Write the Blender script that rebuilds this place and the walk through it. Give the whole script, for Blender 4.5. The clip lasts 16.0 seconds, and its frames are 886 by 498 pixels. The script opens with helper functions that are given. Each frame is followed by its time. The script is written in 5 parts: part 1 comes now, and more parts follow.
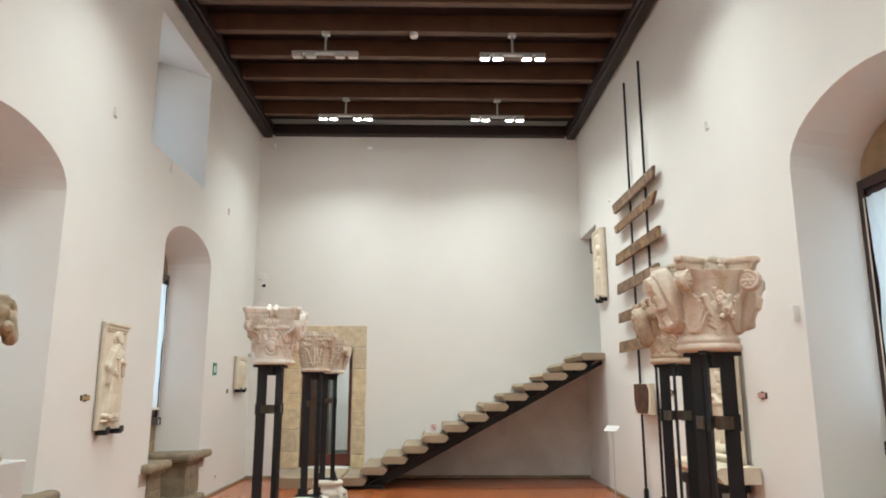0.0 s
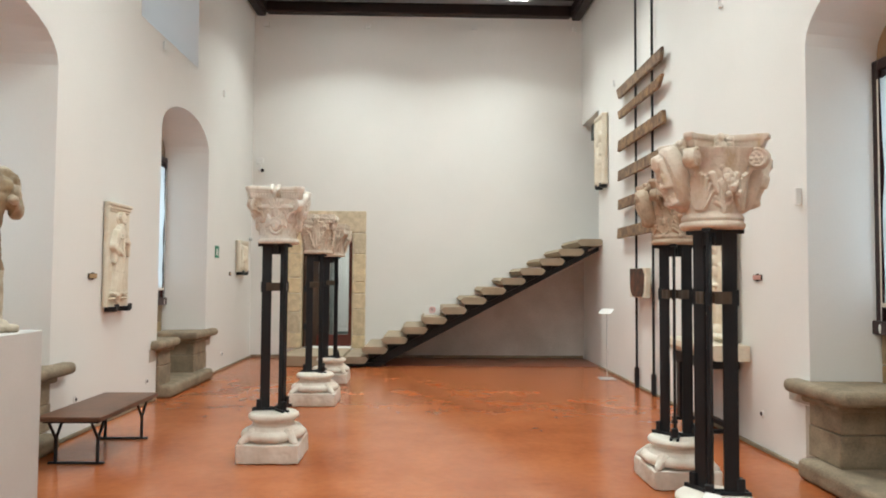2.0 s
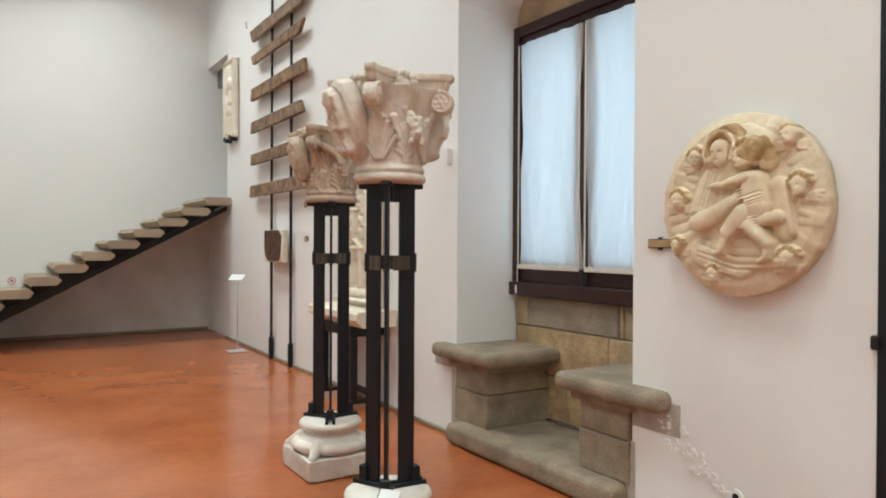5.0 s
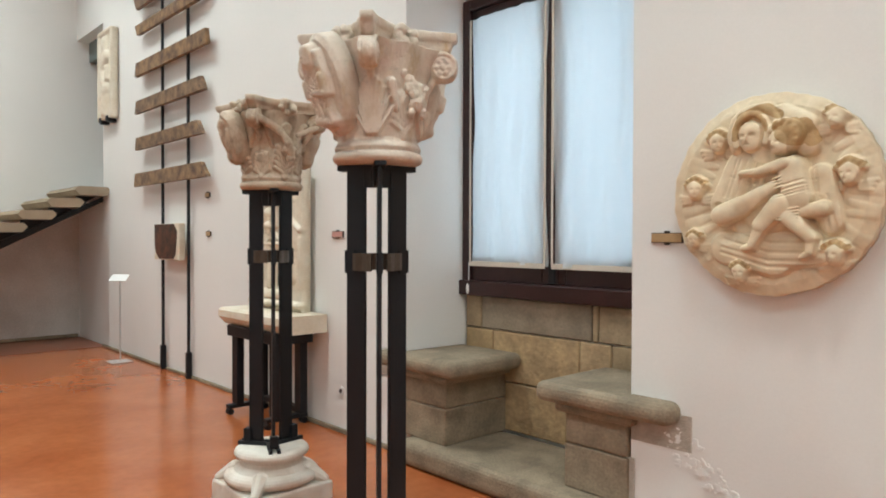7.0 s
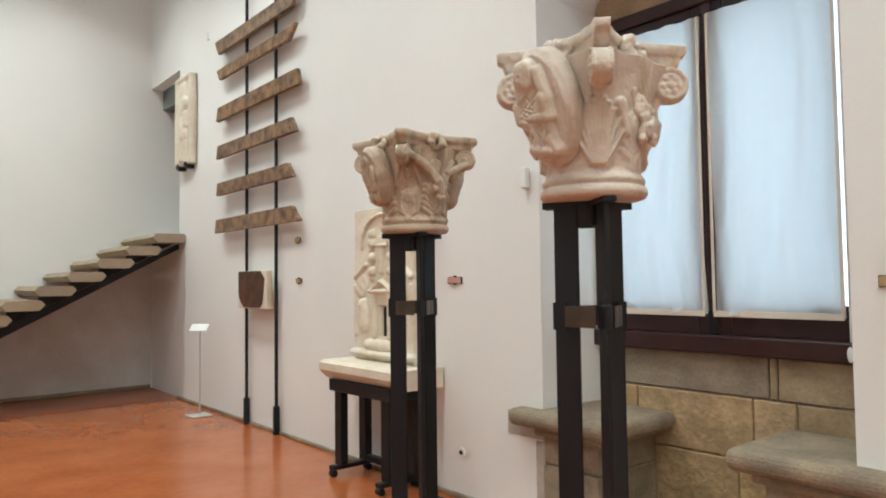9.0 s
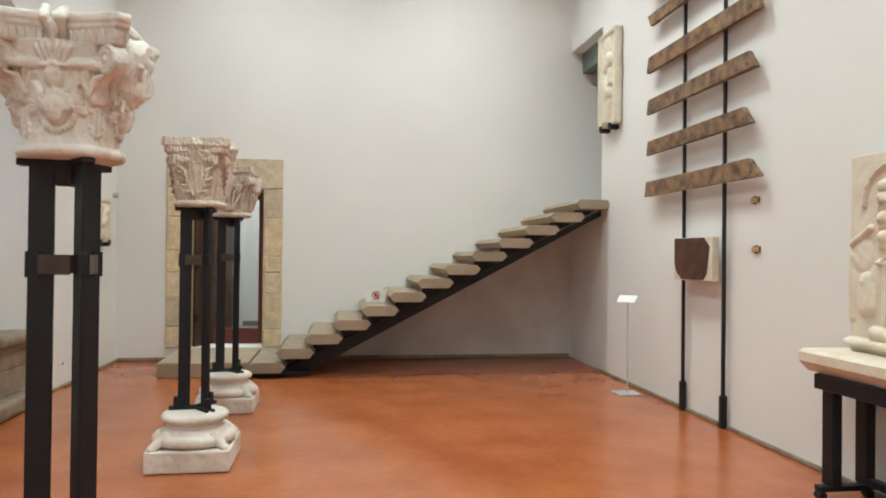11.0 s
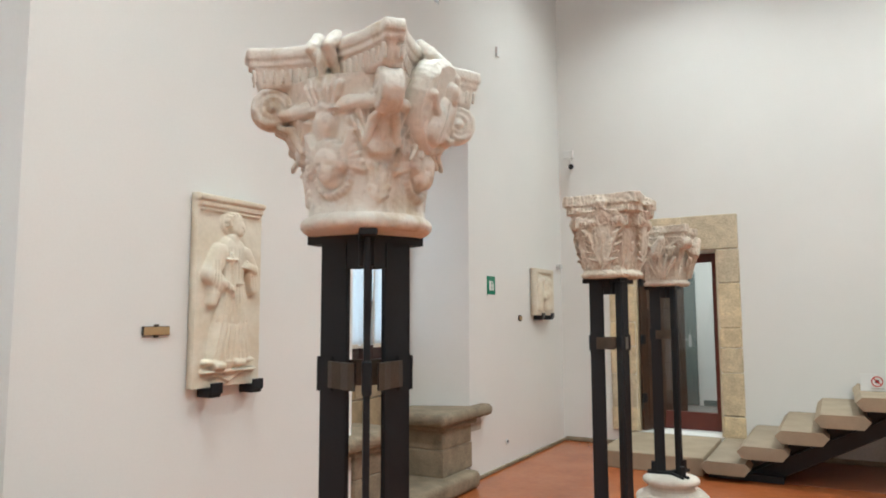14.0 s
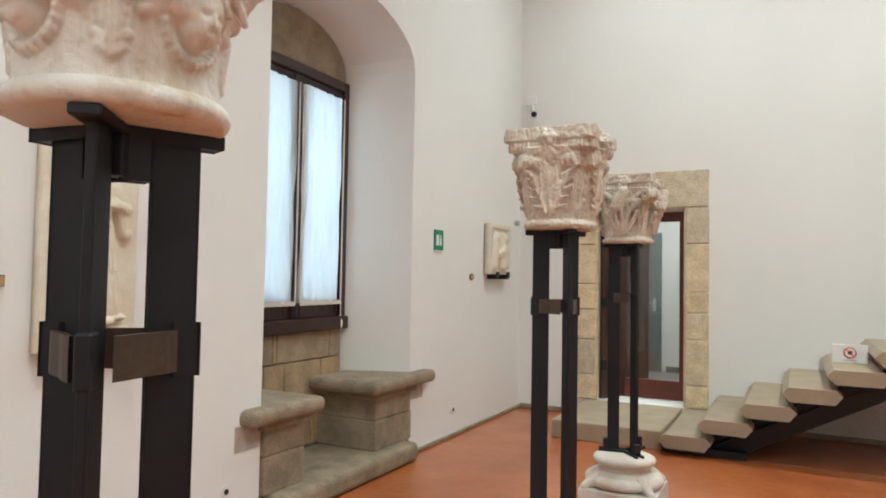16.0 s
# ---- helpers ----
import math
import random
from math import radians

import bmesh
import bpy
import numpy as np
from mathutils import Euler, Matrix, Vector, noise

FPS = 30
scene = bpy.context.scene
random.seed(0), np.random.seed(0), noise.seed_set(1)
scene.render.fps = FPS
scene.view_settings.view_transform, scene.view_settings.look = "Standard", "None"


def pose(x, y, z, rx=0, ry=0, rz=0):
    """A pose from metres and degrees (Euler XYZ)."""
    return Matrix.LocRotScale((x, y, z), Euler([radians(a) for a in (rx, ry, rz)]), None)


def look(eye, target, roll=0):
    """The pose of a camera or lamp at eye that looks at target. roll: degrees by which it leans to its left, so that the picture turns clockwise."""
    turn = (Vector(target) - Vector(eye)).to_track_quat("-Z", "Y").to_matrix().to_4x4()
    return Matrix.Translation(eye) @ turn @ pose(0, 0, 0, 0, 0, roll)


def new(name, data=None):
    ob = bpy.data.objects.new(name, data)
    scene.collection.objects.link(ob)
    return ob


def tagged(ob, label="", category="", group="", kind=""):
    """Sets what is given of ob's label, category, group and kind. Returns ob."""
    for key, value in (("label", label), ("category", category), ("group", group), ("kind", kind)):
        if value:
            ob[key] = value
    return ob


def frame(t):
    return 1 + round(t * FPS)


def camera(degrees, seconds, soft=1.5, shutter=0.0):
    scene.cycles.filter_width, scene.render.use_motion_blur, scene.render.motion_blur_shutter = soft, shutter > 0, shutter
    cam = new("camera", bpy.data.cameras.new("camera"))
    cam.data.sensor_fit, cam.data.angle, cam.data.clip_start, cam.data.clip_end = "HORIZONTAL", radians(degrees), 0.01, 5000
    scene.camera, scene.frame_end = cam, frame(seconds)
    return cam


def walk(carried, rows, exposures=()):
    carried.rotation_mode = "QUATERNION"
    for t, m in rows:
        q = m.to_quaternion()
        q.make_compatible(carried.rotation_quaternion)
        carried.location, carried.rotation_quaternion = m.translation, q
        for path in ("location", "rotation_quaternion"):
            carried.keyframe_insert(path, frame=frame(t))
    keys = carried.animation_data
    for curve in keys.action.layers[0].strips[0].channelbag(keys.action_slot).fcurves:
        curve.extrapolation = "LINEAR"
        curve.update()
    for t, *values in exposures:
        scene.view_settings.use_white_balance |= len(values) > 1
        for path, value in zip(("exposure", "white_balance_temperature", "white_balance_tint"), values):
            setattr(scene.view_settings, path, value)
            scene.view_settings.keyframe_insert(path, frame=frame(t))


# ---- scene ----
cam = camera(65.2, 16.0, soft=1.9)
PATH = [
    (0, (3.514, -1.879, 1.667), (3.554, 0.08, 2.065), -0.0),
    (0.5, (3.509, -1.877, 1.673), (3.563, 0.072, 2.116), -0.1),
    (1, (3.498, -1.885, 1.663), (3.558, 0.076, 2.05), -0.0),
    (1.5, (3.488, -1.871, 1.617), (3.545, 0.113, 1.861), 0.2),
    (2, (3.453, -1.865, 1.584), (3.506, 0.133, 1.669), 0.4),
    (2.5, (3.437, -1.818, 1.547), (3.514, 0.181, 1.522), 0.6),
    (3, (3.504, -1.659, 1.561), (3.678, 0.332, 1.492), 0.9),
    (3.5, (3.598, -1.444, 1.572), (3.98, 0.518, 1.516), 1.3),
    (4, (3.562, -1.269, 1.574), (4.222, 0.619, 1.547), 1.2),
    (4.5, (3.47, -1.104, 1.592), (4.387, 0.673, 1.577), 0.6),
    (5, (3.506, -0.918, 1.579), (4.577, 0.771, 1.564), 0.3),
    (7.3, (3.403, 0.043, 1.575), (4.77, 1.503, 1.558), 0.1),
    (7.5, (3.405, 0.129, 1.579), (4.771, 1.59, 1.582), 0.0),
    (8, (3.358, 0.302, 1.613), (4.728, 1.758, 1.67), -0.0),
    (8.5, (3.271, 0.525, 1.639), (4.633, 1.987, 1.74), -0.3),
    (9, (3.203, 0.684, 1.611), (4.481, 2.219, 1.703), -0.7),
    (9.5, (3.212, 0.879, 1.605), (4.287, 2.565, 1.64), -0.7),
    (10, (3.171, 1.103, 1.568), (3.986, 2.93, 1.563), -0.5),
    (10.2, (3.128, 1.241, 1.532), (3.835, 3.112, 1.524), 0.1),
    (12.3, (3.139, 2.171, 1.582), (2.782, 4.138, 1.63), -1.7),
    (12.5, (3.133, 2.261, 1.58), (2.678, 4.208, 1.646), -1.9),
    (13, (3.115, 2.476, 1.61), (2.434, 4.353, 1.724), -1.7),
    (13.5, (3.167, 2.654, 1.617), (2.309, 4.453, 1.784), -1.0),
    (14, (3.266, 2.857, 1.655), (2.291, 4.592, 1.851), -0.2),
    (14.5, (3.254, 3.047, 1.638), (2.228, 4.751, 1.846), 0.1),
    (15, (3.177, 3.273, 1.645), (2.158, 4.983, 1.839), 0.4),
    (15.5, (3.121, 3.469, 1.614), (2.141, 5.205, 1.77), 0.6),
    (16, (3.167, 3.642, 1.637), (2.258, 5.421, 1.717), 1.0),
]
walk(cam, [(t, look(eye, target, roll)) for t, eye, target, roll in PATH], [(0, 0.10, 5960, 0), (3, 0.06, 6000, 0), (5, -0.02, 5800, 0), (8.5, -0.02, 5880, 0), (12.5, 0.05, 5880, 0), (14, 0.08, 5740, 0), (16, 0.10, 5850, 0)])

# ---- light ----
world = bpy.data.worlds.new("sky")
scene.world = world
world.use_nodes = True
wn = world.node_tree.nodes
sky = wn.new("ShaderNodeTexSky")
sky.sky_type, sky.sun_disc = "NISHITA", False
sky.sun_elevation, sky.sun_rotation = radians(50), radians(200)
world.node_tree.links.new(sky.outputs[0], wn["Background"].inputs[0])
wn["Background"].inputs[1].default_value = 0.12


def area_lamp(name, at, target, width, height, watts, color):
    lamp = bpy.data.lights.new(name, "AREA")
    lamp.shape, lamp.size, lamp.size_y, lamp.energy, lamp.color = "RECTANGLE", width, height, watts, color
    ob = new(name, lamp)
    ob.matrix_world = look(at, target)
    return ob


W, D, H, BACK = 6.635, 12.0, 6.9, -4.5        # room: width, far wall, height, wall behind
WARM, COOL = (1.0, 0.975, 0.91), (0.72, 0.87, 1.0)
# daylight in the window openings
area_lamp("daylight_right", (7.70, 2.90, 2.35), (5.0, 2.90, 2.2), 1.5, 2.0, 29, COOL)
area_lamp("daylight_far_left", (-1.06, 8.22, 2.35), (2.0, 8.22, 2.2), 1.3, 2.0, 28, COOL)
area_lamp("daylight_near_left", (-1.06, 3.67, 2.35), (2.0, 3.67, 2.2), 1.3, 2.0, 28, COOL)
area_lamp("daylight_upper_left", (-1.02, 7.6, 5.9), (2.0, 7.6, 5.6), 1.3, 1.4, 5, (0.9, 0.94, 1.0))
# ceiling spot bars; the last six are unseen, added to carry the rows on
LAMPS = [(1.93, 7.845, False), (4.77, 7.845, True), (1.95, 10.29, True), (4.78, 10.29, True),
         (1.93, 4.585, True), (4.77, 4.585, True), (1.93, .51, True), (4.77, .51, True), (1.93, -2.75, True), (4.77, -2.75, True)]
for lx, ly, lit in LAMPS:
    if lit:
        area_lamp("spot_glow", (lx, ly, 6.56), (lx, ly, 0), 0.9, 0.1, 50 if ly > 9 else (58 if ly < 2 else 68), WARM).data.spread = radians(132)

# added lamp without a fixture, to brighten the lobby behind the doorway
area_lamp("lobby_light", (1.6, 13.6, 3.15), (1.6, 13.6, 0), 1.2, 1.2, 42, (1.0, 0.98, 0.90))

# ---- materials ----
def material(name, color, rough=0.8, metal=0.0, vary=0.12, scale=4.0, fine=60.0, bump=0.1, tint=None, spec=None, rand=0.0):
    """A surface with a broad and a fine variation of its colour, and fine relief."""
    m = bpy.data.materials.new(name)
    m.use_nodes = True
    nt = m.node_tree
    b = nt.nodes["Principled BSDF"]
    b.inputs["Roughness"].default_value, b.inputs["Metallic"].default_value = rough, metal
    if spec is not None:
        b.inputs["Specular IOR Level"].default_value = spec
    co = nt.nodes.new("ShaderNodeTexCoord")
    broad, grain = nt.nodes.new("ShaderNodeTexNoise"), nt.nodes.new("ShaderNodeTexNoise")
    broad.inputs["Scale"].default_value, grain.inputs["Scale"].default_value = scale, fine
    broad.inputs["Detail"].default_value, grain.inputs["Detail"].default_value = 6, 4
    ramp = nt.nodes.new("ShaderNodeValToRGB")
    dark = tuple(c * (1 - vary) for c in color) if tint is None else tint
    ramp.color_ramp.elements[0].position, ramp.color_ramp.elements[1].position = 0.35, 0.65
    ramp.color_ramp.elements[0].color, ramp.color_ramp.elements[1].color = (*dark, 1), (*color, 1)
    mix = nt.nodes.new("ShaderNodeMix")
    mix.data_type, mix.blend_type = "RGBA", "MULTIPLY"
    mix.inputs["Factor"].default_value = min(1.0, vary * 1.5)
    bm = nt.nodes.new("ShaderNodeBump")
    bm.inputs["Strength"].default_value, bm.inputs["Distance"].default_value = bump, 0.01
    for n in (broad, grain):
        nt.links.new(co.outputs["Object"], n.inputs["Vector"])
    nt.links.new(broad.outputs["Fac"], ramp.inputs[0])
    nt.links.new(ramp.outputs[0], mix.inputs["A"])
    nt.links.new(grain.outputs["Fac"], mix.inputs["B"])
    out = mix.outputs["Result"]
    if rand:
        info, hsv, spread = nt.nodes.new("ShaderNodeObjectInfo"), nt.nodes.new("ShaderNodeHueSaturation"), nt.nodes.new("ShaderNodeMapRange")
        spread.inputs["To Min"].default_value, spread.inputs["To Max"].default_value = 1 - rand, 1 + rand
        nt.links.new(info.outputs["Random"], spread.inputs[0])
        nt.links.new(spread.outputs[0], hsv.inputs["Value"])
        nt.links.new(spread.outputs[0], hsv.inputs["Saturation"])
        nt.links.new(out, hsv.inputs["Color"])
        out = hsv.outputs[0]
    nt.links.new(out, b.inputs["Base Color"])
    nt.links.new(grain.outputs["Fac"], bm.inputs["Height"])
    nt.links.new(bm.outputs[0], b.inputs["Normal"])
    return m


PLASTER = material("white_plaster", (0.82, 0.80, 0.77), 0.9, vary=0.03, scale=0.9, fine=70, bump=0.08)
# wall under the stairs: stains, plus the shade there put into the grey
GREY_PLASTER = material("shaded_grey_plaster", (0.78, 0.73, 0.68), 0.9, vary=0.2, scale=1.6, fine=40, bump=0.2, tint=(0.64, 0.58, 0.53))
# darker floor brown that also holds the shadow cast by the stairs
SHADED_FLOOR = material("stair_shadow_floor", (0.40, 0.125, 0.055), 0.3, vary=0.2, scale=2, fine=30, bump=0.01)
STONE = material("grey_stone", (0.44, 0.345, 0.235), 0.8, vary=0.35, scale=6, fine=60, bump=0.5)
QUOIN = material("pale_tooled_stone", (0.58, 0.52, 0.44), 0.85, vary=0.2, scale=12, fine=90, bump=0.5)
TREAD = material("tread_stone", (0.42, 0.335, 0.235), 0.75, vary=0.15, scale=4, fine=90, bump=0.15, rand=0.06)
SAND = material("yellow_sandstone", (0.93, 0.77, 0.52), 0.85, vary=0.3, scale=8, fine=45, bump=0.9, rand=0.12, tint=(0.74, 0.60, 0.40))
PARAPET = material("yellow_parapet_stone", (0.70, 0.48, 0.24), 0.9, vary=0.35, scale=7, fine=30, bump=1.0, rand=0.15, tint=(0.50, 0.34, 0.17))
BLOCK = material("grey_brown_block", (0.50, 0.37, 0.23), 0.85, vary=0.3, scale=6, fine=50, bump=0.5, rand=0.2)
MARBLE = material("old_marble", (0.74, 0.67, 0.56), 0.55, vary=0.16, scale=5, fine=30, bump=0.12, tint=(0.62, 0.51, 0.40))
BASE_MARBLE = material("chalky_marble", (0.82, 0.77, 0.69), 0.7, vary=0.12, scale=5, fine=25, bump=0.2, tint=(0.66, 0.57, 0.48))
CREAM = material("cream_relief", (0.82, 0.75, 0.62), 0.6, vary=0.12, scale=6, fine=40, bump=0.1, tint=(0.74, 0.64, 0.49))
TAN = material("tan_stucco", (0.84, 0.71, 0.50), 0.55, vary=0.15, scale=7, fine=40, bump=0.1, tint=(0.74, 0.58, 0.38))
IRON = material("black_iron", (0.009, 0.011, 0.015), 0.5, 0.2, vary=0.2, bump=0.1)
BRONZE = material("brown_iron_plate", (0.12, 0.085, 0.06), 0.45, 0.5, vary=0.3, scale=12, bump=0.1)
WOOD = material("dark_beam", (0.028, 0.010, 0.007), 0.55, vary=0.4, scale=3, bump=0.3)
JOIST = material("brown_joist", (0.15, 0.07, 0.036), 0.5, vary=0.3, scale=3, bump=0.3)
PLANK = material("painted_plank", (0.38, 0.235, 0.12), 0.6, vary=0.4, scale=9, fine=40, bump=0.3, tint=(0.13, 0.070, 0.042), rand=0.12)
PAINTED = material("faded_painted_panel", (0.20, 0.075, 0.04), 0.6, vary=0.5, scale=9, fine=40, bump=0.2, tint=(0.05, 0.03, 0.02))
FLOOR = material("red_floor", (0.51, 0.160, 0.052), 0.2, vary=0.2, scale=1.6, fine=14, bump=0.0, tint=(0.41, 0.112, 0.036))
STATUE = material("weathered_statue", (0.76, 0.69, 0.56), 0.6, vary=0.3, scale=5, fine=30, bump=0.15, tint=(0.34, 0.25, 0.15))
ROBE = material("brown_weathered_robe", (0.42, 0.31, 0.18), 0.6, vary=0.3, scale=9, fine=40, bump=0.2, tint=(0.26, 0.18, 0.10))
FRAME = material("window_wood", (0.045, 0.014, 0.013), 0.35, vary=0.3, scale=8, bump=0.1)
BENCH = material("brown_bench_wood", (0.19, 0.085, 0.048), 0.35, vary=0.35, scale=5, bump=0.15)
DOOR = material("brown_door_wood", (0.10, 0.042, 0.018), 0.45, vary=0.4, scale=5, bump=0.2)
STEEL = material("grey_metal", (0.55, 0.55, 0.54), 0.4, 0.3, vary=0.05)
WHITE = material("white_plastic", (0.8, 0.79, 0.77), 0.5, vary=0.02)
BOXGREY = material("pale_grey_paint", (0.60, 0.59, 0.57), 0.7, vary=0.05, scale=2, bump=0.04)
GREEN = material("green_sign", (0.0, 0.22, 0.12), 0.4, vary=0.03)
RED = material("red_print", (0.6, 0.05, 0.05), 0.5, vary=0.03)
BRASS = material("brass_label", (0.50, 0.34, 0.17), 0.45, 0.2, vary=0.1)
DARKWOOD = material("label_holder", (0.03, 0.02, 0.015), 0.5, vary=0.1)
GREYDOOR = material("grey_painted_door", (0.16, 0.19, 0.18), 0.5, vary=0.04)
GREYFLOOR = material("grey_lobby_floor", (0.33, 0.33, 0.31), 0.3, vary=0.12)
REDWOOD = material("red_kick_rail", (0.16, 0.03, 0.018), 0.4, vary=0.2)


def marble_material(name, pale, pink, brown, pinkness, brownness):
    """Old marble: pale stone with rosy clouds, brown stains that run down, and a fine grain."""
    m = bpy.data.materials.new(name)
    m.use_nodes = True
    nt = m.node_tree
    b = nt.nodes["Principled BSDF"]
    b.inputs["Roughness"].default_value = 0.6
    co = nt.nodes.new("ShaderNodeTexCoord")
    out = None
    for scale, stretch, lo, hi, color in ((5.0, 1.0, .62 - pinkness, .80 - pinkness, pink), (9.0, .45, .66 - brownness, .84 - brownness, brown), (38.0, 1.0, .56, .80, tuple(c * .72 for c in pale))):
        mp, ns, ramp, mix = nt.nodes.new("ShaderNodeMapping"), nt.nodes.new("ShaderNodeTexNoise"), nt.nodes.new("ShaderNodeMapRange"), nt.nodes.new("ShaderNodeMix")
        mp.inputs["Scale"].default_value = (1, 1, stretch)
        ns.inputs["Scale"].default_value, ns.inputs["Detail"].default_value, ns.inputs["Roughness"].default_value = scale, 7, .6
        ramp.inputs["From Min"].default_value, ramp.inputs["From Max"].default_value = lo, hi
        mix.data_type = "RGBA"
        mix.inputs["A"].default_value, mix.inputs["B"].default_value = (*pale, 1), (*color, 1)
        nt.links.new(co.outputs["Object"], mp.inputs[0])
        nt.links.new(mp.outputs[0], ns.inputs["Vector"])
        nt.links.new(ns.outputs["Fac"], ramp.inputs[0])
        nt.links.new(ramp.outputs[0], mix.inputs["Factor"])
        if out:
            nt.links.new(out, mix.inputs["A"])
        out = mix.outputs["Result"]
    nt.links.new(out, b.inputs["Base Color"])
    bump = nt.nodes.new("ShaderNodeBump")
    bump.inputs["Strength"].default_value, bump.inputs["Distance"].default_value = .55, .010
    nt.links.new(ns.outputs["Fac"], bump.inputs["Height"])
    nt.links.new(bump.outputs[0], b.inputs["Normal"])
    return m


MARBLE_WHITE = marble_material("white_marble", (0.74, 0.70, 0.63), (0.66, 0.56, 0.48), (0.47, 0.36, 0.23), .04, .10)
MARBLE_PINK = marble_material("pink_veined_marble", (0.63, 0.545, 0.45), (0.54, 0.39, 0.325), (0.44, 0.31, 0.17), .10, .11)
MARBLE_BROWN = marble_material("brown_marble", (0.53, 0.425, 0.315), (0.44, 0.30, 0.22), (0.25, 0.175, 0.11), .06, .14)
GILT_HAIR = material("brown_painted_hair", (0.62, 0.42, 0.20), 0.55, vary=0.25, scale=20, fine=60, bump=0.1, tint=(0.45, 0.28, 0.12))


def cloth_material():
    m = material("thin_white_cloth", (0.86, 0.86, 0.84), 0.9, vary=0.03, scale=10, fine=300, bump=0.05)
    nt = m.node_tree
    b = nt.nodes["Principled BSDF"]
    tr, mx = nt.nodes.new("ShaderNodeBsdfTranslucent"), nt.nodes.new("ShaderNodeMixShader")
    tr.inputs[0].default_value = (0.85, 0.87, 0.88, 1)
    mx.inputs[0].default_value = 0.6
    nt.links.new(b.outputs[0], mx.inputs[1])
    nt.links.new(tr.outputs[0], mx.inputs[2])
    nt.links.new(mx.outputs[0], nt.nodes["Material Output"].inputs[0])
    return m


def glow_material(name, color, strength):
    m = bpy.data.materials.new(name)
    m.use_nodes = True
    b = m.node_tree.nodes["Principled BSDF"]
    b.inputs["Emission Color"].default_value, b.inputs["Emission Strength"].default_value = (*color, 1), strength
    return m


def glass_material():
    m = bpy.data.materials.new("window_glass")
    m.use_nodes = True
    b = m.node_tree.nodes["Principled BSDF"]
    b.inputs["Transmission Weight"].default_value, b.inputs["Roughness"].default_value = 1.0, 0.02
    return m


shine, gloss = FLOOR.node_tree.nodes.new("ShaderNodeTexNoise"), FLOOR.node_tree.nodes.new("ShaderNodeMapRange")
shine.inputs["Scale"].default_value, shine.inputs["Detail"].default_value = 2.3, 3
gloss.inputs["From Min"].default_value, gloss.inputs["From Max"].default_value = 0.3, 0.7
gloss.inputs["To Min"].default_value, gloss.inputs["To Max"].default_value = 0.16, 0.28
FLOOR.node_tree.links.new(shine.outputs["Fac"], gloss.inputs[0])
FLOOR.node_tree.links.new(gloss.outputs[0], FLOOR.node_tree.nodes["Principled BSDF"].inputs["Roughness"])
CLOTH, GLASS, LED = cloth_material(), glass_material(), glow_material("led_face", (1.0, 0.96, 0.9), 60)
HEM = material("curtain_hem", (0.70, 0.64, 0.55), 0.9, vary=0.05)


# ---- building blocks ----
def mesh_of(name, bm, mat, parent=None, label=""):
    me = bpy.data.meshes.new(name)
    bmesh.ops.recalc_face_normals(bm, faces=bm.faces)
    bm.to_mesh(me)
    bm.free()
    me.materials.append(mat)
    ob = new(name, me)
    if parent is not None:
        ob.parent = parent
    if label:
        ob["label"] = label
    return ob


def part(name, bm, mat, parent, label=""):
    return mesh_of(name, bm, mat, parent, label)


def box(x0, x1, y0, y1, z0, z1, bevel=0.0, seg=2, bm=None, m=None):
    bm = bm or bmesh.new()
    made = bmesh.ops.create_cube(bm, size=1)["verts"]
    for v in made:
        v.co = Vector((x0 + (v.co.x + .5) * (x1 - x0), y0 + (v.co.y + .5) * (y1 - y0), z0 + (v.co.z + .5) * (z1 - z0)))
        if m is not None:
            v.co = m @ v.co
    if bevel:
        edges = {e for v in made for e in v.link_edges}
        bmesh.ops.bevel(bm, geom=list(edges), offset=bevel, segments=seg, affect="EDGES", profile=0.5)
    return bm


def prism(points, axis, a, b, bm=None):
    """A polygon of (u, v) pushed along an axis from a to b. x: (y, z); y: (x, z); z: (x, y)."""
    bm = bm or bmesh.new()
    put = {"x": lambda u, v, w: (w, u, v), "y": lambda u, v, w: (u, w, v), "z": lambda u, v, w: (u, v, w)}[axis]
    low, high = [bm.verts.new(put(u, v, a)) for u, v in points], [bm.verts.new(put(u, v, b)) for u, v in points]
    bm.faces.new(low)
    bm.faces.new(high[::-1])
    for i in range(len(points)):
        j = (i + 1) % len(points)
        bm.faces.new((low[i], low[j], high[j], high[i]))
    return bm


def arch(y0, y1, z0, spring, top, n=14):
    """The outline of an opening with a flat elliptic arch."""
    c, h = (y0 + y1) / 2, (y1 - y0) / 2
    return [(y0, z0), (y1, z0)] + [(c + h * math.cos(math.pi * i / n), spring + (top - spring) * math.sin(math.pi * i / n)) for i in range(n + 1)]


def funnel(front, back, x0, x1):
    """A cutter between two outlines of equal length, in the planes x0 and x1."""
    bm = bmesh.new()
    a, b = [bm.verts.new((x0, u, v)) for u, v in front], [bm.verts.new((x1, u, v)) for u, v in back]
    bm.faces.new(a)
    bm.faces.new(b[::-1])
    for i in range(len(a)):
        j = (i + 1) % len(a)
        bm.faces.new((a[i], a[j], b[j], b[i]))
    bmesh.ops.recalc_face_normals(bm, faces=bm.faces)
    return bm


def carved(ob, cutters):
    """Cuts openings into a wall for good."""
    tools = []
    for bm in cutters:
        c = mesh_of("cutter", bm, PLASTER)
        tools.append(c)
        mod = ob.modifiers.new("cut", "BOOLEAN")
        mod.operation, mod.solver, mod.object = "DIFFERENCE", "EXACT", c
    bpy.context.view_layer.update()
    me = bpy.data.meshes.new_from_object(ob.evaluated_get(bpy.context.evaluated_depsgraph_get()))
    ob.modifiers.clear()
    ob.data = me
    for c in tools:
        bpy.data.objects.remove(c)
    return ob


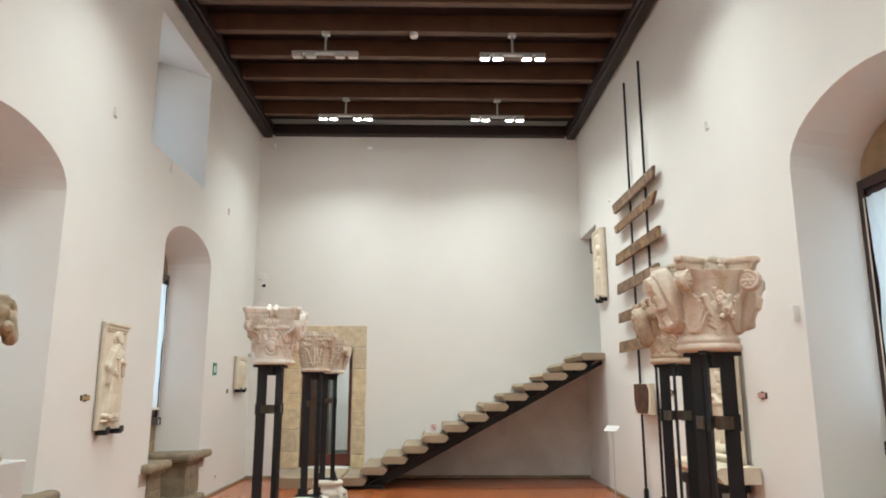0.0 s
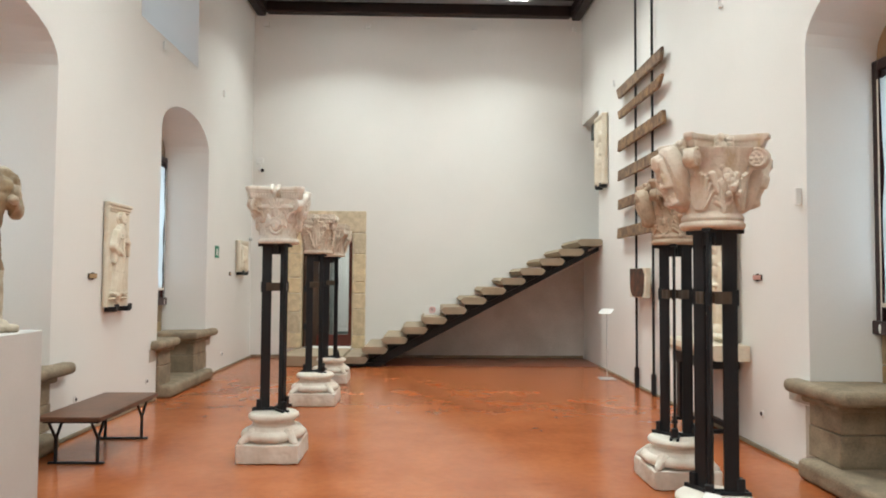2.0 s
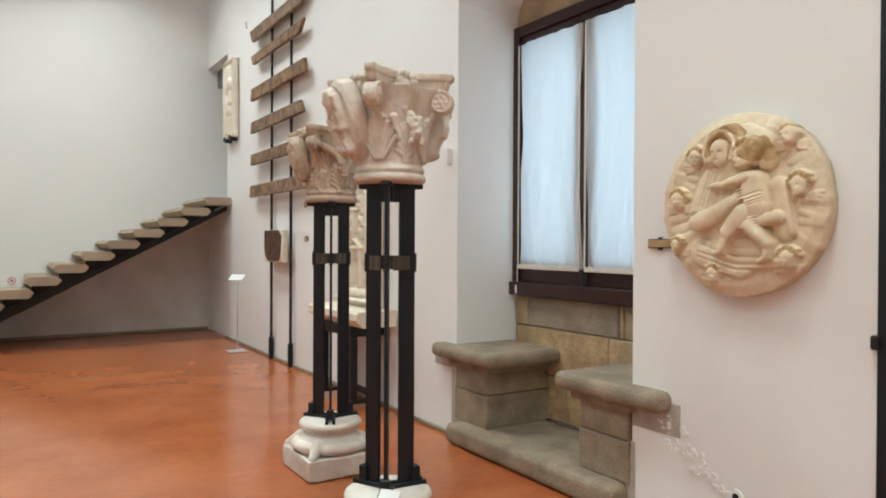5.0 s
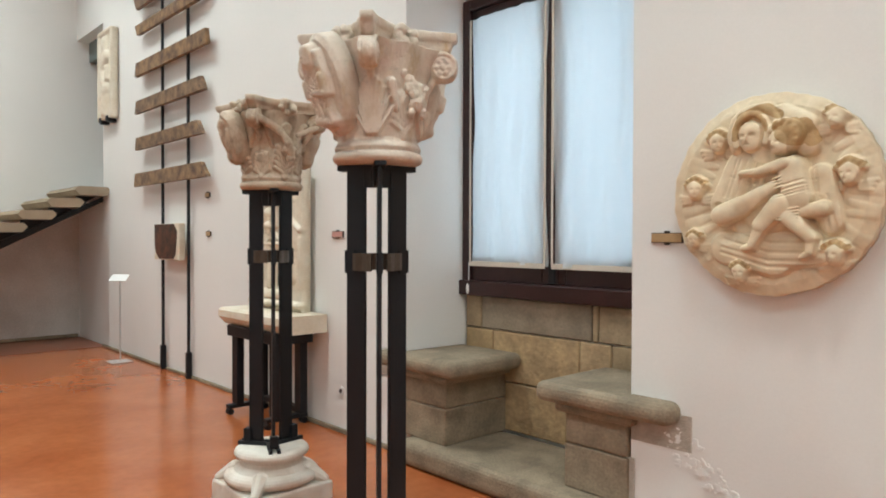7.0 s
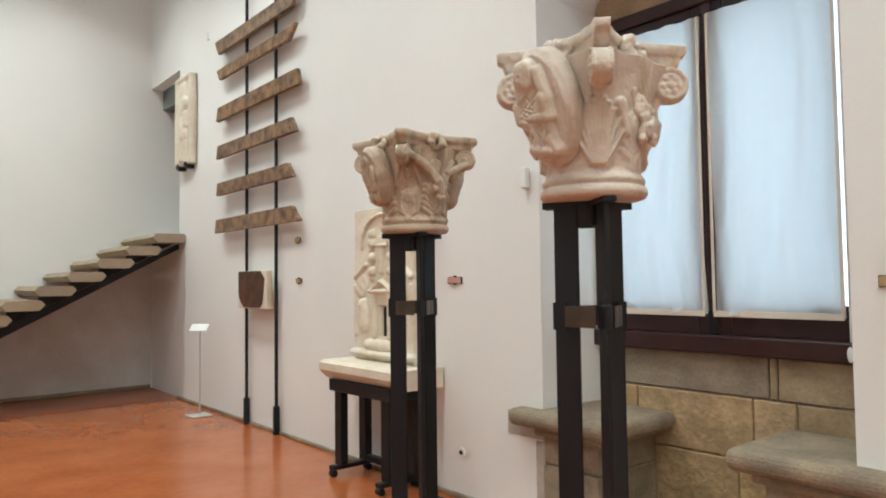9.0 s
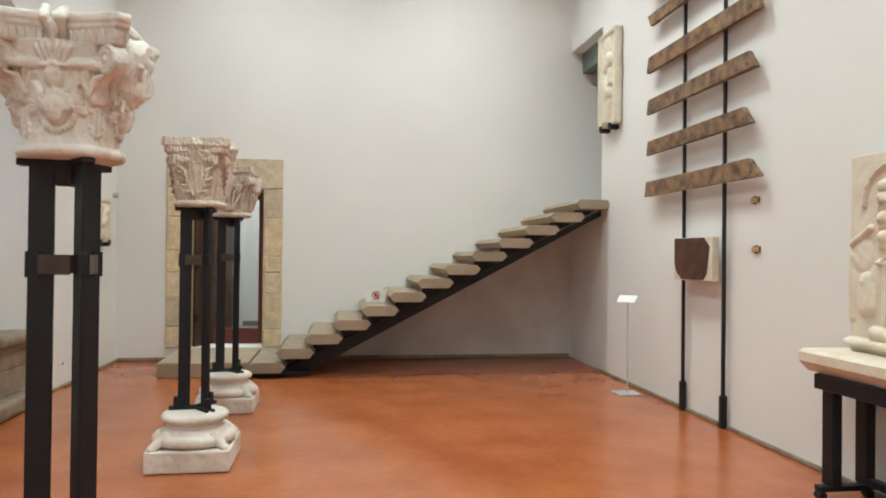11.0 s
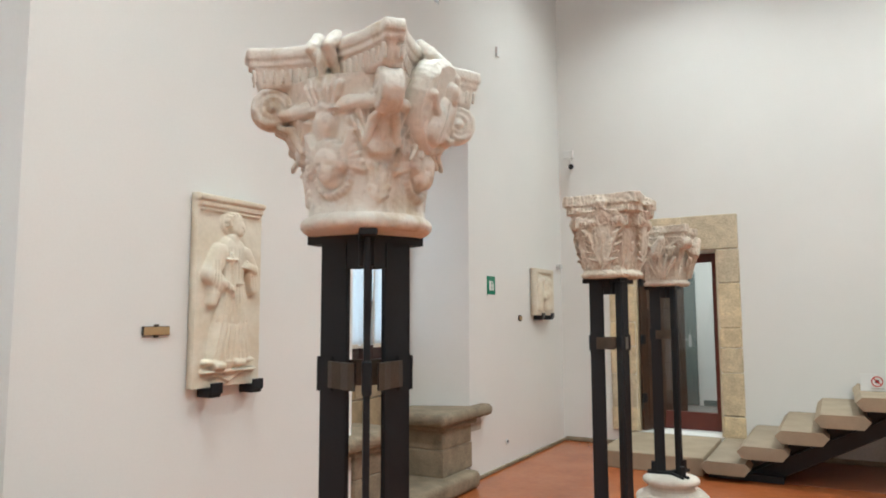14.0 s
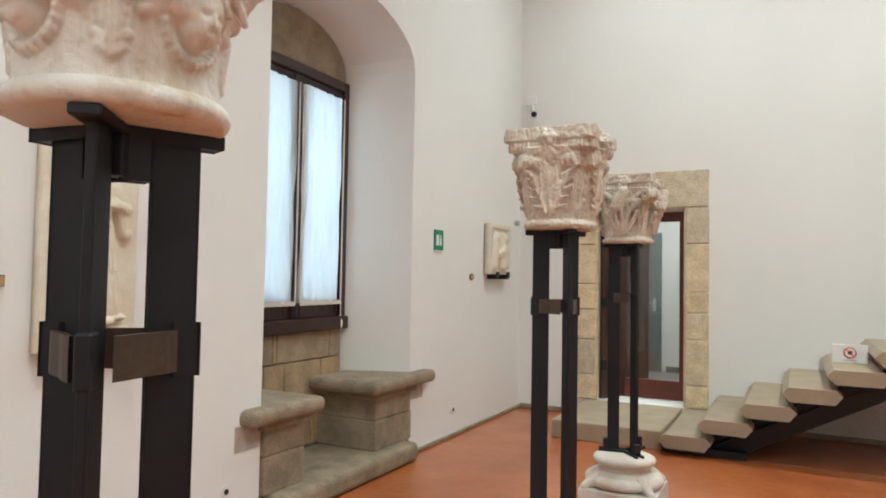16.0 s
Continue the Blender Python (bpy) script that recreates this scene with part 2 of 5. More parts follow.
def structure(ob, label="", category=""):
    return tagged(ob, label, category, kind="structure")


def smooth(ob):
    ob.data.polygons.foreach_set("use_smooth", [True] * len(ob.data.polygons))
    return ob


def thing(name, label, category, group="", at=None):
    ob = new(name)
    if at is not None:
        ob.matrix_world = at
    return tagged(ob, label, category, group)


def loft(bm, rings, close=True):
    """Skins rings of equal length; a ring of one point closes to a tip."""
    made = [[bm.verts.new(p) for p in ring] for ring in rings]
    for p, q in zip(made, made[1:]):
        n = max(len(p), len(q))
        for i in range(n):
            k = (i + 1) % n
            if len(p) == 1:
                bm.faces.new((p[0], q[i], q[k]))
            elif len(q) == 1:
                bm.faces.new((p[i], p[k], q[0]))
            else:
                bm.faces.new((p[i], p[k], q[k], q[i]))


def ball(bm, at, rx, ry=None, rz=None, turn=None, seg=12):
    ry, rz, at, h = ry or rx, rz or rx, Vector(at), seg // 2
    rot = turn.to_3x3() if turn else Matrix.Identity(3)
    rings = [[at - Vector((0, 0, rz))]]
    for j in range(1, h):
        f = -math.pi / 2 + math.pi * j / h
        c, s = math.cos(f), math.sin(f)
        rings.append([at + rot @ Vector((rx * c * math.cos(2 * math.pi * i / seg), ry * c * math.sin(2 * math.pi * i / seg), rz * s)) for i in range(seg)])
    loft(bm, rings + [[at + Vector((0, 0, rz))]])


def limb(bm, a, b, ra, rb, seg=12):
    """A rounded, tapered limb from a to b."""
    a, b = Vector(a), Vector(b)
    q = (b - a).to_track_quat("Z", "Y").to_matrix()
    u, v, w = q.col[0], q.col[1], q.col[2]
    ring = lambda c, r: [c + r * (math.cos(2 * math.pi * i / seg) * u + math.sin(2 * math.pi * i / seg) * v) for i in range(seg)]
    rings = [[a - ra * w]]
    rings += [ring(a - ra * math.cos(f) * w, ra * math.sin(f)) for f in (.5, 1.05, math.pi / 2)]
    rings += [ring(b + rb * math.cos(f) * w, rb * math.sin(f)) for f in (math.pi / 2, 1.05, .5)]
    loft(bm, rings + [[b + rb * w]])


def rod(bm, a, b, r, seg=10):
    a, b = Vector(a), Vector(b)
    q = (b - a).to_track_quat("Z", "Y").to_matrix().to_4x4()
    bmesh.ops.create_cone(bm, cap_ends=True, segments=seg, radius1=r, radius2=r, depth=(b - a).length, matrix=Matrix.Translation((a + b) / 2) @ q)
    return bm


def fused(ob, voxel, rough=0.003, scale=14, deep=0.0, carve=0.0):
    """Melts the shapes of a mesh into one worn stone surface."""
    mod = ob.modifiers.new("melt", "REMESH")
    mod.mode, mod.voxel_size = "VOXEL", voxel
    soft = ob.modifiers.new("soft", "SMOOTH")
    soft.factor, soft.iterations = 0.5, 1
    bpy.context.view_layer.update()
    me = bpy.data.meshes.new_from_object(ob.evaluated_get(bpy.context.evaluated_depsgraph_get()))
    ob.modifiers.clear()
    mat = ob.data.materials[0]
    ob.data = me
    me.materials.clear()
    me.materials.append(mat)
    n = len(me.vertices)
    co, no = np.empty(n * 3), np.empty(n * 3)
    me.vertices.foreach_get("co", co)
    me.vertices.foreach_get("normal", no)
    co, no = co.reshape(-1, 3), no.reshape(-1, 3)
    off = np.array([rough * noise.noise(Vector(c) * scale) + 0.5 * rough * noise.noise(Vector(c) * scale * 3.1) - deep * max(0, noise.noise(Vector(c) * scale * 1.7) - 0.15)
                    - carve * max(0, 1 - 4.5 * abs(noise.noise(Vector((c[0] * 26, c[1] * 26, c[2] * 13)))))
                    - 0.5 * carve * max(0, 1 - 4 * abs(noise.noise(Vector((c[0] * 58, c[1] * 58, c[2] * 34))))) for c in co])
    me.vertices.foreach_set("co", (co + no * off[:, None]).ravel())
    me.update()
    return smooth(ob)


def lathe(profile, seg=40, bm=None, m=None):
    bm = bm or bmesh.new()
    rings = []
    for r, z in profile:
        rings.append([bm.verts.new((m or Matrix.Identity(4)) @ Vector((r * math.cos(2 * math.pi * i / seg), r * math.sin(2 * math.pi * i / seg), z))) for i in range(seg)])
    for a, b in zip(rings, rings[1:]):
        for i in range(seg):
            bm.faces.new((a[i], a[(i + 1) % seg], b[(i + 1) % seg], b[i]))
    bm.faces.new(rings[0][::-1])
    bm.faces.new(rings[-1])
    return bm


def carve(X, Z, shapes):
    """Heights of carved strokes (x0, z0, x1, z1, r0, r1, step, dome), laid one on another; a negative dome cuts a groove."""
    up, inside = np.zeros_like(X), np.zeros_like(X)
    for x0, z0, x1, z1, r0, r1, step, dome in shapes:
        dx, dz = x1 - x0, z1 - z0
        t = np.clip(((X - x0) * dx + (Z - z0) * dz) / (dx * dx + dz * dz + 1e-9), 0, 1)
        d = np.hypot(X - x0 - t * dx, Z - z0 - t * dz) / (r0 + t * (r1 - r0))
        if dome < 0:
            up = up + dome * np.clip(1 - d * d, 0, 1)
        else:
            up = np.maximum(up, step * np.clip((1 - d) * 7, 0, 1) + dome * np.sqrt(np.clip(1 - d * d, 0, 1)))
        inside = np.maximum(inside, np.clip(1 - d, 0, 1))
    if up.ndim == 2:
        for _ in range(2):
            up[1:-1] = .25 * up[:-2] + .5 * up[1:-1] + .25 * up[2:]
            up[:, 1:-1] = .25 * up[:, :-2] + .5 * up[:, 1:-1] + .25 * up[:, 2:]
    return up, inside


def folds(x0, z0, x1, z1, n, spread, r, dome, bend=0.0, fan=1.0):
    """A bundle of drapery folds, cut as grooves, from one end to the other, spread across and fanning out."""
    out = []
    dx, dz = x1 - x0, z1 - z0
    k = math.hypot(dx, dz)
    px, pz = -dz / k, dx / k
    for i in range(n):
        u = (-1 + 2 * i / max(1, n - 1)) * spread + .15 * spread * math.sin(5 * i)
        mx, mz = (x0 + x1) / 2 + px * (u * (1 + fan) / 2 + bend), (z0 + z1) / 2 + pz * (u * (1 + fan) / 2 + bend)
        a, b = (x0 + px * u, z0 + pz * u), (x1 + px * u * fan, z1 + pz * u * fan)
        out += [(*a, mx, mz, r * .7, r, 0, -.5 * dome), (mx, mz, *b, r, r * 1.2, 0, -.5 * dome)]
    return out


def face_of(x, z, rx, rz, step, dome, look_x=0.0):
    """A head: oval face, brow, nose, mouth and eye hollows."""
    k = rx
    return [(x, z - rz * .25, x, z + rz * .25, rx * .86, rx, step, dome), (x + look_x * k, z + .10 * k, x + look_x * k * 1.15, z - .22 * k, k * .12, k * .19, step + dome * .55, dome * .66),
            (x + (look_x - .42) * k, z + .12 * k, x + (look_x - .28) * k, z + .10 * k, k * .20, k * .17, 0, -dome * .20), (x + (look_x + .42) * k, z + .12 * k, x + (look_x + .28) * k, z + .10 * k, k * .20, k * .17, 0, -dome * .20),
            (x + (look_x - .18) * k, z - .52 * k, x + (look_x + .18) * k, z - .52 * k, k * .08, k * .08, 0, -dome * .14), (x + look_x * k, z - .80 * k, x + look_x * k, z - .84 * k, k * .24, k * .22, step + dome * .35, dome * .45)]


def relief(name, w, h, thick, shapes, mat, n=110, disc=False, fold=0.003, rough=0.0007, seed=1, rim=0.0, sunk=(), field=None, paint=None):
    """A carved slab that stands in local x and z and faces -y; shapes are tapered strokes (x0, z0, x1, z1, r0, r1, height)."""
    nx, nz = max(24, int(n * min(1, w / h))), max(24, int(n * min(1, h / w)))
    if disc:
        ang, rad = np.linspace(0, 2 * np.pi, 4 * n // 2, endpoint=False), np.linspace(0, 1, n // 2)
        A, Q = np.meshgrid(ang, rad)
        edge = 1 + 0.005 * np.sin(5 * A + seed) + 0.004 * np.sin(17 * A + 2) + 0.004 * np.sin(37 * A)
        X, Z = w / 2 * Q * np.cos(A) * edge, h / 2 + h / 2 * Q * np.sin(A) * edge
    else:
        X, Z = np.meshgrid(np.linspace(-w / 2, w / 2, nx), np.linspace(0, h, nz))
    up, inside = np.zeros_like(X), np.zeros_like(X)
    if field:
        up, inside = carve(X, Z, field)
    for x0, z0, x1, z1, r0, r1, a in shapes:
        dx, dz = x1 - x0, z1 - z0
        t = np.clip(((X - x0) * dx + (Z - z0) * dz) / (dx * dx + dz * dz + 1e-9), 0, 1)
        d = np.hypot(X - x0 - t * dx, Z - z0 - t * dz) / (r0 + t * (r1 - r0))
        bump = a * np.sqrt(np.clip(1 - d * d, 0, 1))
        up = np.maximum(up, bump) + 0.25 * np.minimum(up, bump)
        inside = np.maximum(inside, np.clip(1.4 * (1 - d), 0, 1))
    up += fold * inside * np.sin(60 * X + 5 * np.sin(11 * Z + seed) + 9 * Z) + rough * (np.sin(37 * X + 3 * np.sin(23 * Z)) + np.sin(41 * Z + 2.5 * np.sin(29 * X + seed)))
    for x0, x1, z0, z1, a in sunk:
        up = np.where((X > x0) & (X < x1) & (Z > z0) & (Z < z1), a, up)
    if rim and not disc:
        e = np.minimum(np.minimum(X + w / 2, w / 2 - X), np.minimum(Z, h - Z))
        up = np.where(e < rim, rim * 0.55, up)
    if disc and field:
        up -= .018 * (1 - np.clip((1 - Q) * 9, 0, 1))
    elif disc:
        up += 0.018 * (1 - np.clip((1 - Q) * 9, 0, 1)) * -1 + 0.004 * np.sin(30 * np.arctan2(Z - h / 2, X) + 9 * np.sin(6 * Q) + 4 * np.sin(5 * A)) * np.clip(3 * Q - 1.9, 0, 1) * (1 - inside)
    ny, nxx = X.shape
    verts = [(x, -thick - u, z) for x, u, z in zip(X.ravel(), up.ravel(), Z.ravel())]
    faces = []
    for j in range(ny - 1):
        for i in range(nxx if disc else nxx - 1):
            k = (i + 1) % nxx
            faces.append((j * nxx + i, j * nxx + k, (j + 1) * nxx + k, (j + 1) * nxx + i))
    if disc:
        ring = [(ny - 1) * nxx + i for i in range(nxx)]
    else:
        ring = [i for i in range(nxx)] + [j * nxx + nxx - 1 for j in range(1, ny)] + [(ny - 1) * nxx + i for i in range(nxx - 2, -1, -1)] + [j * nxx for j in range(ny - 2, 0, -1)]
    base = len(verts)
    verts += [(verts[i][0], 0, verts[i][2]) for i in ring]
    for i in range(len(ring)):
        k = (i + 1) % len(ring)
        faces.append((ring[i], base + i, base + k, ring[k]))
    faces.append(tuple(range(base, base + len(ring))))
    me = bpy.data.meshes.new(name)
    me.from_pydata(verts, [], faces)
    bm = bmesh.new()
    bm.from_mesh(me)
    bmesh.ops.remove_doubles(bm, verts=bm.verts, dist=1e-5)
    bmesh.ops.recalc_face_normals(bm, faces=bm.faces)
    bm.to_mesh(me)
    bm.free()
    me.materials.append(mat)
    me.polygons.foreach_set("use_smooth", [len(p.vertices) == 4 for p in me.polygons])
    if paint:
        me.materials.append(paint[0])
        mid = np.empty(len(me.polygons) * 3)
        me.polygons.foreach_get("center", mid)
        mid = mid.reshape(-1, 3)
        _, hit = carve(mid[:, 0], mid[:, 2], paint[1])
        me.polygons.foreach_set("material_index", (hit > 0).astype(int).tolist())
    return new(name, me)


# ---- room ----
floor = structure(mesh_of("floor", box(-1.2, W + 1.2, BACK - .3, D + .001, -0.2, 0), FLOOR), "polished terracotta red floor", "floor")
wall_back = structure(mesh_of("wall_back", box(-1.2, W + 1.2, D, D + .5, 0, H + .6), PLASTER), "white plastered end wall", "wall")
wall_behind = structure(mesh_of("wall_behind", box(-1.2, W + 1.2, BACK - .3, BACK, 0, H + .6), PLASTER), "white plastered wall", "wall")
wall_left = structure(mesh_of("wall_left", box(-1.2, 0, BACK, D, 0, H + .6), PLASTER), "white plastered side wall with arched niches", "wall")
wall_right = structure(mesh_of("wall_right", box(W, W + 1.2, BACK, D, 0, H + .6), PLASTER), "white plastered side wall with an arched niche", "wall")

# niches: side, opening y0..y1, back y0..y1
NICHES = [(-1, 7.22, 9.22, 7.50, 8.94), (-1, 2.67, 4.67, 2.95, 4.39), (1, 1.92, 3.80, 2.03, 3.77)]
left_cut, right_cut = [], []
for side, y0, y1, b0, b1 in NICHES:
    cuts = left_cut if side < 0 else right_cut
    out, back = arch(y0, y1, -.01, 3.56, 4.0), arch(b0, b1, -.01, 3.5, 3.9)
    hole = (b0 + .02, b1 - .02, 1.17, 3.40)
    if side < 0:
        cuts.append(funnel(out, back, 0.02, -.62))
        cuts.append(box(-1.3, -.61, *hole))
    else:
        cuts.append(funnel(out, back, W - .02, W + .62))
        cuts.append(box(W + .61, W + 1.3, *hole))
left_cut.append(box(-1.3, -.93, 6.75, 8.45, 5.05, 6.75))
left_cut.append(funnel([(6.5, 4.74), (8.6, 4.74), (8.6, 6.57), (6.5, 6.57)], [(6.6, 4.9), (8.6, 4.9), (8.6, 6.88), (6.6, 6.88)], 0.02, -0.95))
right_cut.append(box(W - .02, W + .9, 10.70, D + .02, 2.3, 4.71))
right_cut.append(box(W - .02, W + .03, 10.70, D + .02, -.02, 2.31))
right_cut.append(box(W - .02, W + .30, -.55, .57, -.02, 3.1))
carved(wall_left, left_cut)
carved(wall_right, right_cut)
carved(wall_back, [box(1.0, 2.03, D - .05, D + .6, .19, 2.48)])

# stained plaster and darker floor under the stairs, with their shade in both colours
structure(mesh_of("plaster_patch", prism([(2.6, .02), (6.66, .02), (6.66, 1.95)], "y", D - .004, D - .0005), GREY_PLASTER), "stained grey plaster with the stair shade painted in", "plaster")
# strip paints the stairs' shadow onto the slightly darker floor below them
structure(mesh_of("floor_strip", box(2.5, W + .028, 10.66, D - .001, .0005, .004), SHADED_FLOOR), "darker brown floor strip with the stair shadow painted in", "floor")

# skirting: a low rough mortar line along the walls
SKIRT = [(0.0, 0.03, 9.24, D - .001), (0.0, .03, 4.70, 7.20), (0.0, .03, BACK, 2.64), (W - .03, W, 3.85, 10.69), (W - .03, W, .60, 1.88), (W - .03, W, BACK, -.58)]
for x0, x1, y0, y1 in SKIRT:
    structure(mesh_of("baseboard", box(x0, x1, y0, y1, .0005, .035, .008), STONE), "thin grey mortar skirting", "baseboard")
for x0, x1 in ((.031, .86), (2.6, W)):
    structure(mesh_of("baseboard", box(x0, x1, D - .03, D - .005, .005, .06, .01), STONE), "thin grey mortar skirting", "baseboard")

# timber ceiling
structure(mesh_of("ceiling", box(-.3, W + .3, BACK, D, H + .38, H + .5), WOOD), "dark timber ceiling boards", "ceiling")
for k in range(-14, 6):
    y = 7.03 + .815 * k
    if BACK + .1 < y < D - .15:
        structure(mesh_of("ceiling_joist", box(.02, W - .02, y - .065, y + .065, H + .10, H + .379, .008, 1), JOIST), "brown timber ceiling joist", "joist")
for x0 in (0.0, W - .26):
    bm = box(x0 + .002, x0 + .258, BACK + .002, D - .002, H + .02, H + .22, .02)
    c = x0 + .13
    box(c - .09, c + .09, BACK + .003, D - .003, H - .05, H + .04, .025, 3, bm)
    structure(mesh_of("cornice_beam", bm, WOOD), "dark moulded timber cornice beam", "cornice")
structure(mesh_of("cornice_beam", box(.262, W - .262, D - .20, D - .002, H - .02, H + .2, .02), WOOD), "dark timber cornice beam on the end wall", "cornice")

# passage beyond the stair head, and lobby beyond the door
# end wall takes a grey darker than the plaster; its shade is in the colour
structure(mesh_of("passage_wall", box(W + .90, W + 1.15, 10.6, D + .02, 2.2, 4.8), BOXGREY), "pale passage wall with its shade put into the grey", "wall")
structure(mesh_of("passage_lintel", box(W + .18, W + .34, 10.95, D - .002, 4.40, 4.709), GREYDOOR), "dark grey box under the passage lintel", "lintel")
LY = D + .5
lobby = [("lobby_floor", box(-.6, 3.6, LY, LY + 2.6, 0, .19), GREYFLOOR, "polished grey lobby floor"),
         ("lobby_wall_left", box(-.8, -.6, LY, LY + 2.6, 0, 3.2), WHITE, "pale lobby wall"),
         ("lobby_wall_right", box(3.6, 3.8, LY, LY + 2.6, 0, 3.2), WHITE, "pale lobby wall"),
         ("lobby_wall_end", box(-.8, 3.8, LY + 2.6, LY + 2.8, 0, 3.2), WHITE, "pale lobby end wall"),
         ("lobby_ceiling", box(-.8, 3.8, LY + .001, LY + 2.8, 3.2, 3.3), WHITE, "white lobby ceiling")]
for n, bm, mat, lab in lobby:
    structure(mesh_of(n, bm, mat), lab)
structure(mesh_of("lobby_baseboard", box(1.32, 3.5, LY + 2.575, LY + 2.599, .19, .28), GREYDOOR), "dark lobby skirting", "baseboard")


# ---- door with stone surround ----
def stone_block(x0, x1, z0, z1, parent, mat, y=D, proud=.03):
    bm = box(x0 + .003, x1 - .003, y - proud, y + .02, z0 + .003, z1 - .003, .012, 1)
    for v in bm.verts:
        v.co += Vector((random.uniform(-.004, .004), random.uniform(-.005, .005), random.uniform(-.004, .004)))
    return part("stone_block", bm, mat, parent)


surround = structure(new("door_surround"), "weathered yellow sandstone door surround", "door surround")
z = .19
for h in (.30, .42, .36, .31, .48, .42):
    stone_block(.67, 1.0, z, z + h, surround, SAND)
    z += h
z = .19
for h in (.26, .52, .30, .24, .55, .42):
    stone_block(2.03, 2.285, z, z + h, surround, SAND)
    z += h
stone_block(.67, 1.62, 2.48, 2.92, surround, SAND)
stone_block(1.62, 2.285, 2.48, 2.92, surround, SAND)
for x0, x1 in ((1.0, 1.02), (2.01, 2.03)):
    part("jamb_lining", box(x0, x1, D + .001, D + .49, .195, 2.475), SAND, surround)

door_1 = structure(new("door_1"), "open brown wooden door leaf with iron hinges", "door")
door_1.matrix_world = pose(1.03, D + .06, .2, 0, 0, 66)
part("leaf", box(0, .95, -.045, 0, .0, 2.26, .005, 1), DOOR, door_1)
for j in range(3):
    part("panel", box(.10, .85, -.055, -.046, .12 + .72 * j, .72 + .72 * j, .006, 1), DOOR, door_1)
    part("hinge", box(-.02, .05, -.065, -.03, .35 + .75 * j, .47 + .75 * j, .004, 1), IRON, door_1)

glass_door = structure(new("door_2"), "glazed lobby door with a red-brown wooden frame", "door")
for n, bm in (("bottom_rail", box(1.03, 2.0, LY - .06, LY - .01, .191, .42, .006, 1)), ("top_rail", box(1.03, 2.0, LY - .06, LY - .01, 2.36, 2.475, .006, 1)),
              ("stile", box(1.90, 2.005, LY - .061, LY - .009, .191, 2.476, .006, 1)), ("stile", box(1.022, 1.07, LY - .061, LY - .009, .191, 2.476, .006, 1))):
    part(n, bm, REDWOOD, glass_door)
pane = part("pane", box(1.07, 1.90, LY - .04, LY - .034, .42, 2.36), GLASS, glass_door)
pane.visible_shadow = False

grey_door = structure(new("door_3"), "grey painted lobby door with a steel lever handle", "door")
part("leaf", box(.25, 1.25, LY + 2.54, LY + 2.599, .195, 2.4, .004, 1), GREYDOOR, grey_door)
part("door_handle", rod(box(1.13, 1.17, LY + 2.51, LY + 2.545, 1.15, 1.35, .004, 1), (1.15, LY + 2.50, 1.27), (1.02, LY + 2.50, 1.27), .012), STEEL, grey_door)
dispenser = thing("soap_dispenser", "white plastic wall dispenser in the lobby", "dispenser")
part("body", box(.86, 1.0, LY + 2.42, LY + 2.545, 1.50, 1.78, .025, 3), WHITE, dispenser)
part("nozzle", box(.90, .96, LY + 2.43, LY + 2.50, 1.45, 1.502, .008, 1), STEEL, dispenser)

black_door = structure(new("door_4"), "tall black iron door in the side wall", "door")
part("leaf", box(W + .06, W + .11, -.54, .565, .01, 3.09, .004, 1), IRON, black_door)
part("frame", box(W - .012, W + .20, .52, .569, .005, 3.095, .004, 1), IRON, black_door)
part("hinge", box(W - .03, W + .05, .555, .59, 1.14, 1.20, .006, 1), IRON, black_door)

# ---- stairs ----
stairs = structure(new("staircase"), "stone treads on a black steel stringer", "staircase")
for i in range(13):
    xr, zt = 2.47 + .349 * i, .197 + .176 * i
    xl = xr - .47
    bm = prism([(xl, zt - .055), (xl + .055, zt), (xr - .05, zt), (xr, zt - .05), (xr - .06, zt - .125), (xl + .06, zt - .125)], "y", 10.43, D - .002)
    part("tread", bm, TREAD, stairs)
    if i:
        part("bracket", prism([(xr - .37, zt - .126), (xr - .10, zt - .126), (xr - .38, zt - .27)], "y", 10.74, 10.80), IRON, stairs)
part("footing", box(2.05, 2.75, 10.60, D - .01, .005, .071), IRON, stairs)
slope = .176 / .349
for y0 in (10.72, 11.55):
    bm = prism([(2.56, .004), (2.66, .004), (6.64, -.02 + slope * 4.23), (6.64, .055 + slope * 4.23), (2.45, .075)], "y", y0, y0 + .07)
    part("stringer", bm, IRON, stairs)
threshold = structure(mesh_of("door_step", box(.90, 2.0, 10.60, D - .001, 0, .188, .015), TREAD), "worn pale stone step below the doorway", "step")

no_photo = thing("notice_sign", "small white no-flash notice standing on a tread", "sign")
part("card", box(3.46, 3.75, 11.095, 11.105, .903, 1.075, .003, 1, m=None), WHITE, no_photo)
ring = bmesh.new()
for j in range(20):
    a, b = 2 * math.pi * j / 20, 2 * math.pi * (j + 1) / 20
    rod(ring, (3.605 + .048 * math.cos(a), 11.092, 1.0 + .048 * math.sin(a)), (3.605 + .048 * math.cos(b), 11.092, 1.0 + .048 * math.sin(b)), .005, 6)
rod(ring, (3.572, 11.092, 1.034), (3.638, 11.092, .966), .005, 6)
part("red_ring", ring, RED, no_photo, "red prohibition ring")
part("pictogram", box(3.588, 3.622, 11.091, 11.0945, .985, 1.015), DARKWOOD, no_photo)
part("text_line", box(3.55, 3.66, 11.091, 11.0945, .925, .935), STEEL, no_photo)


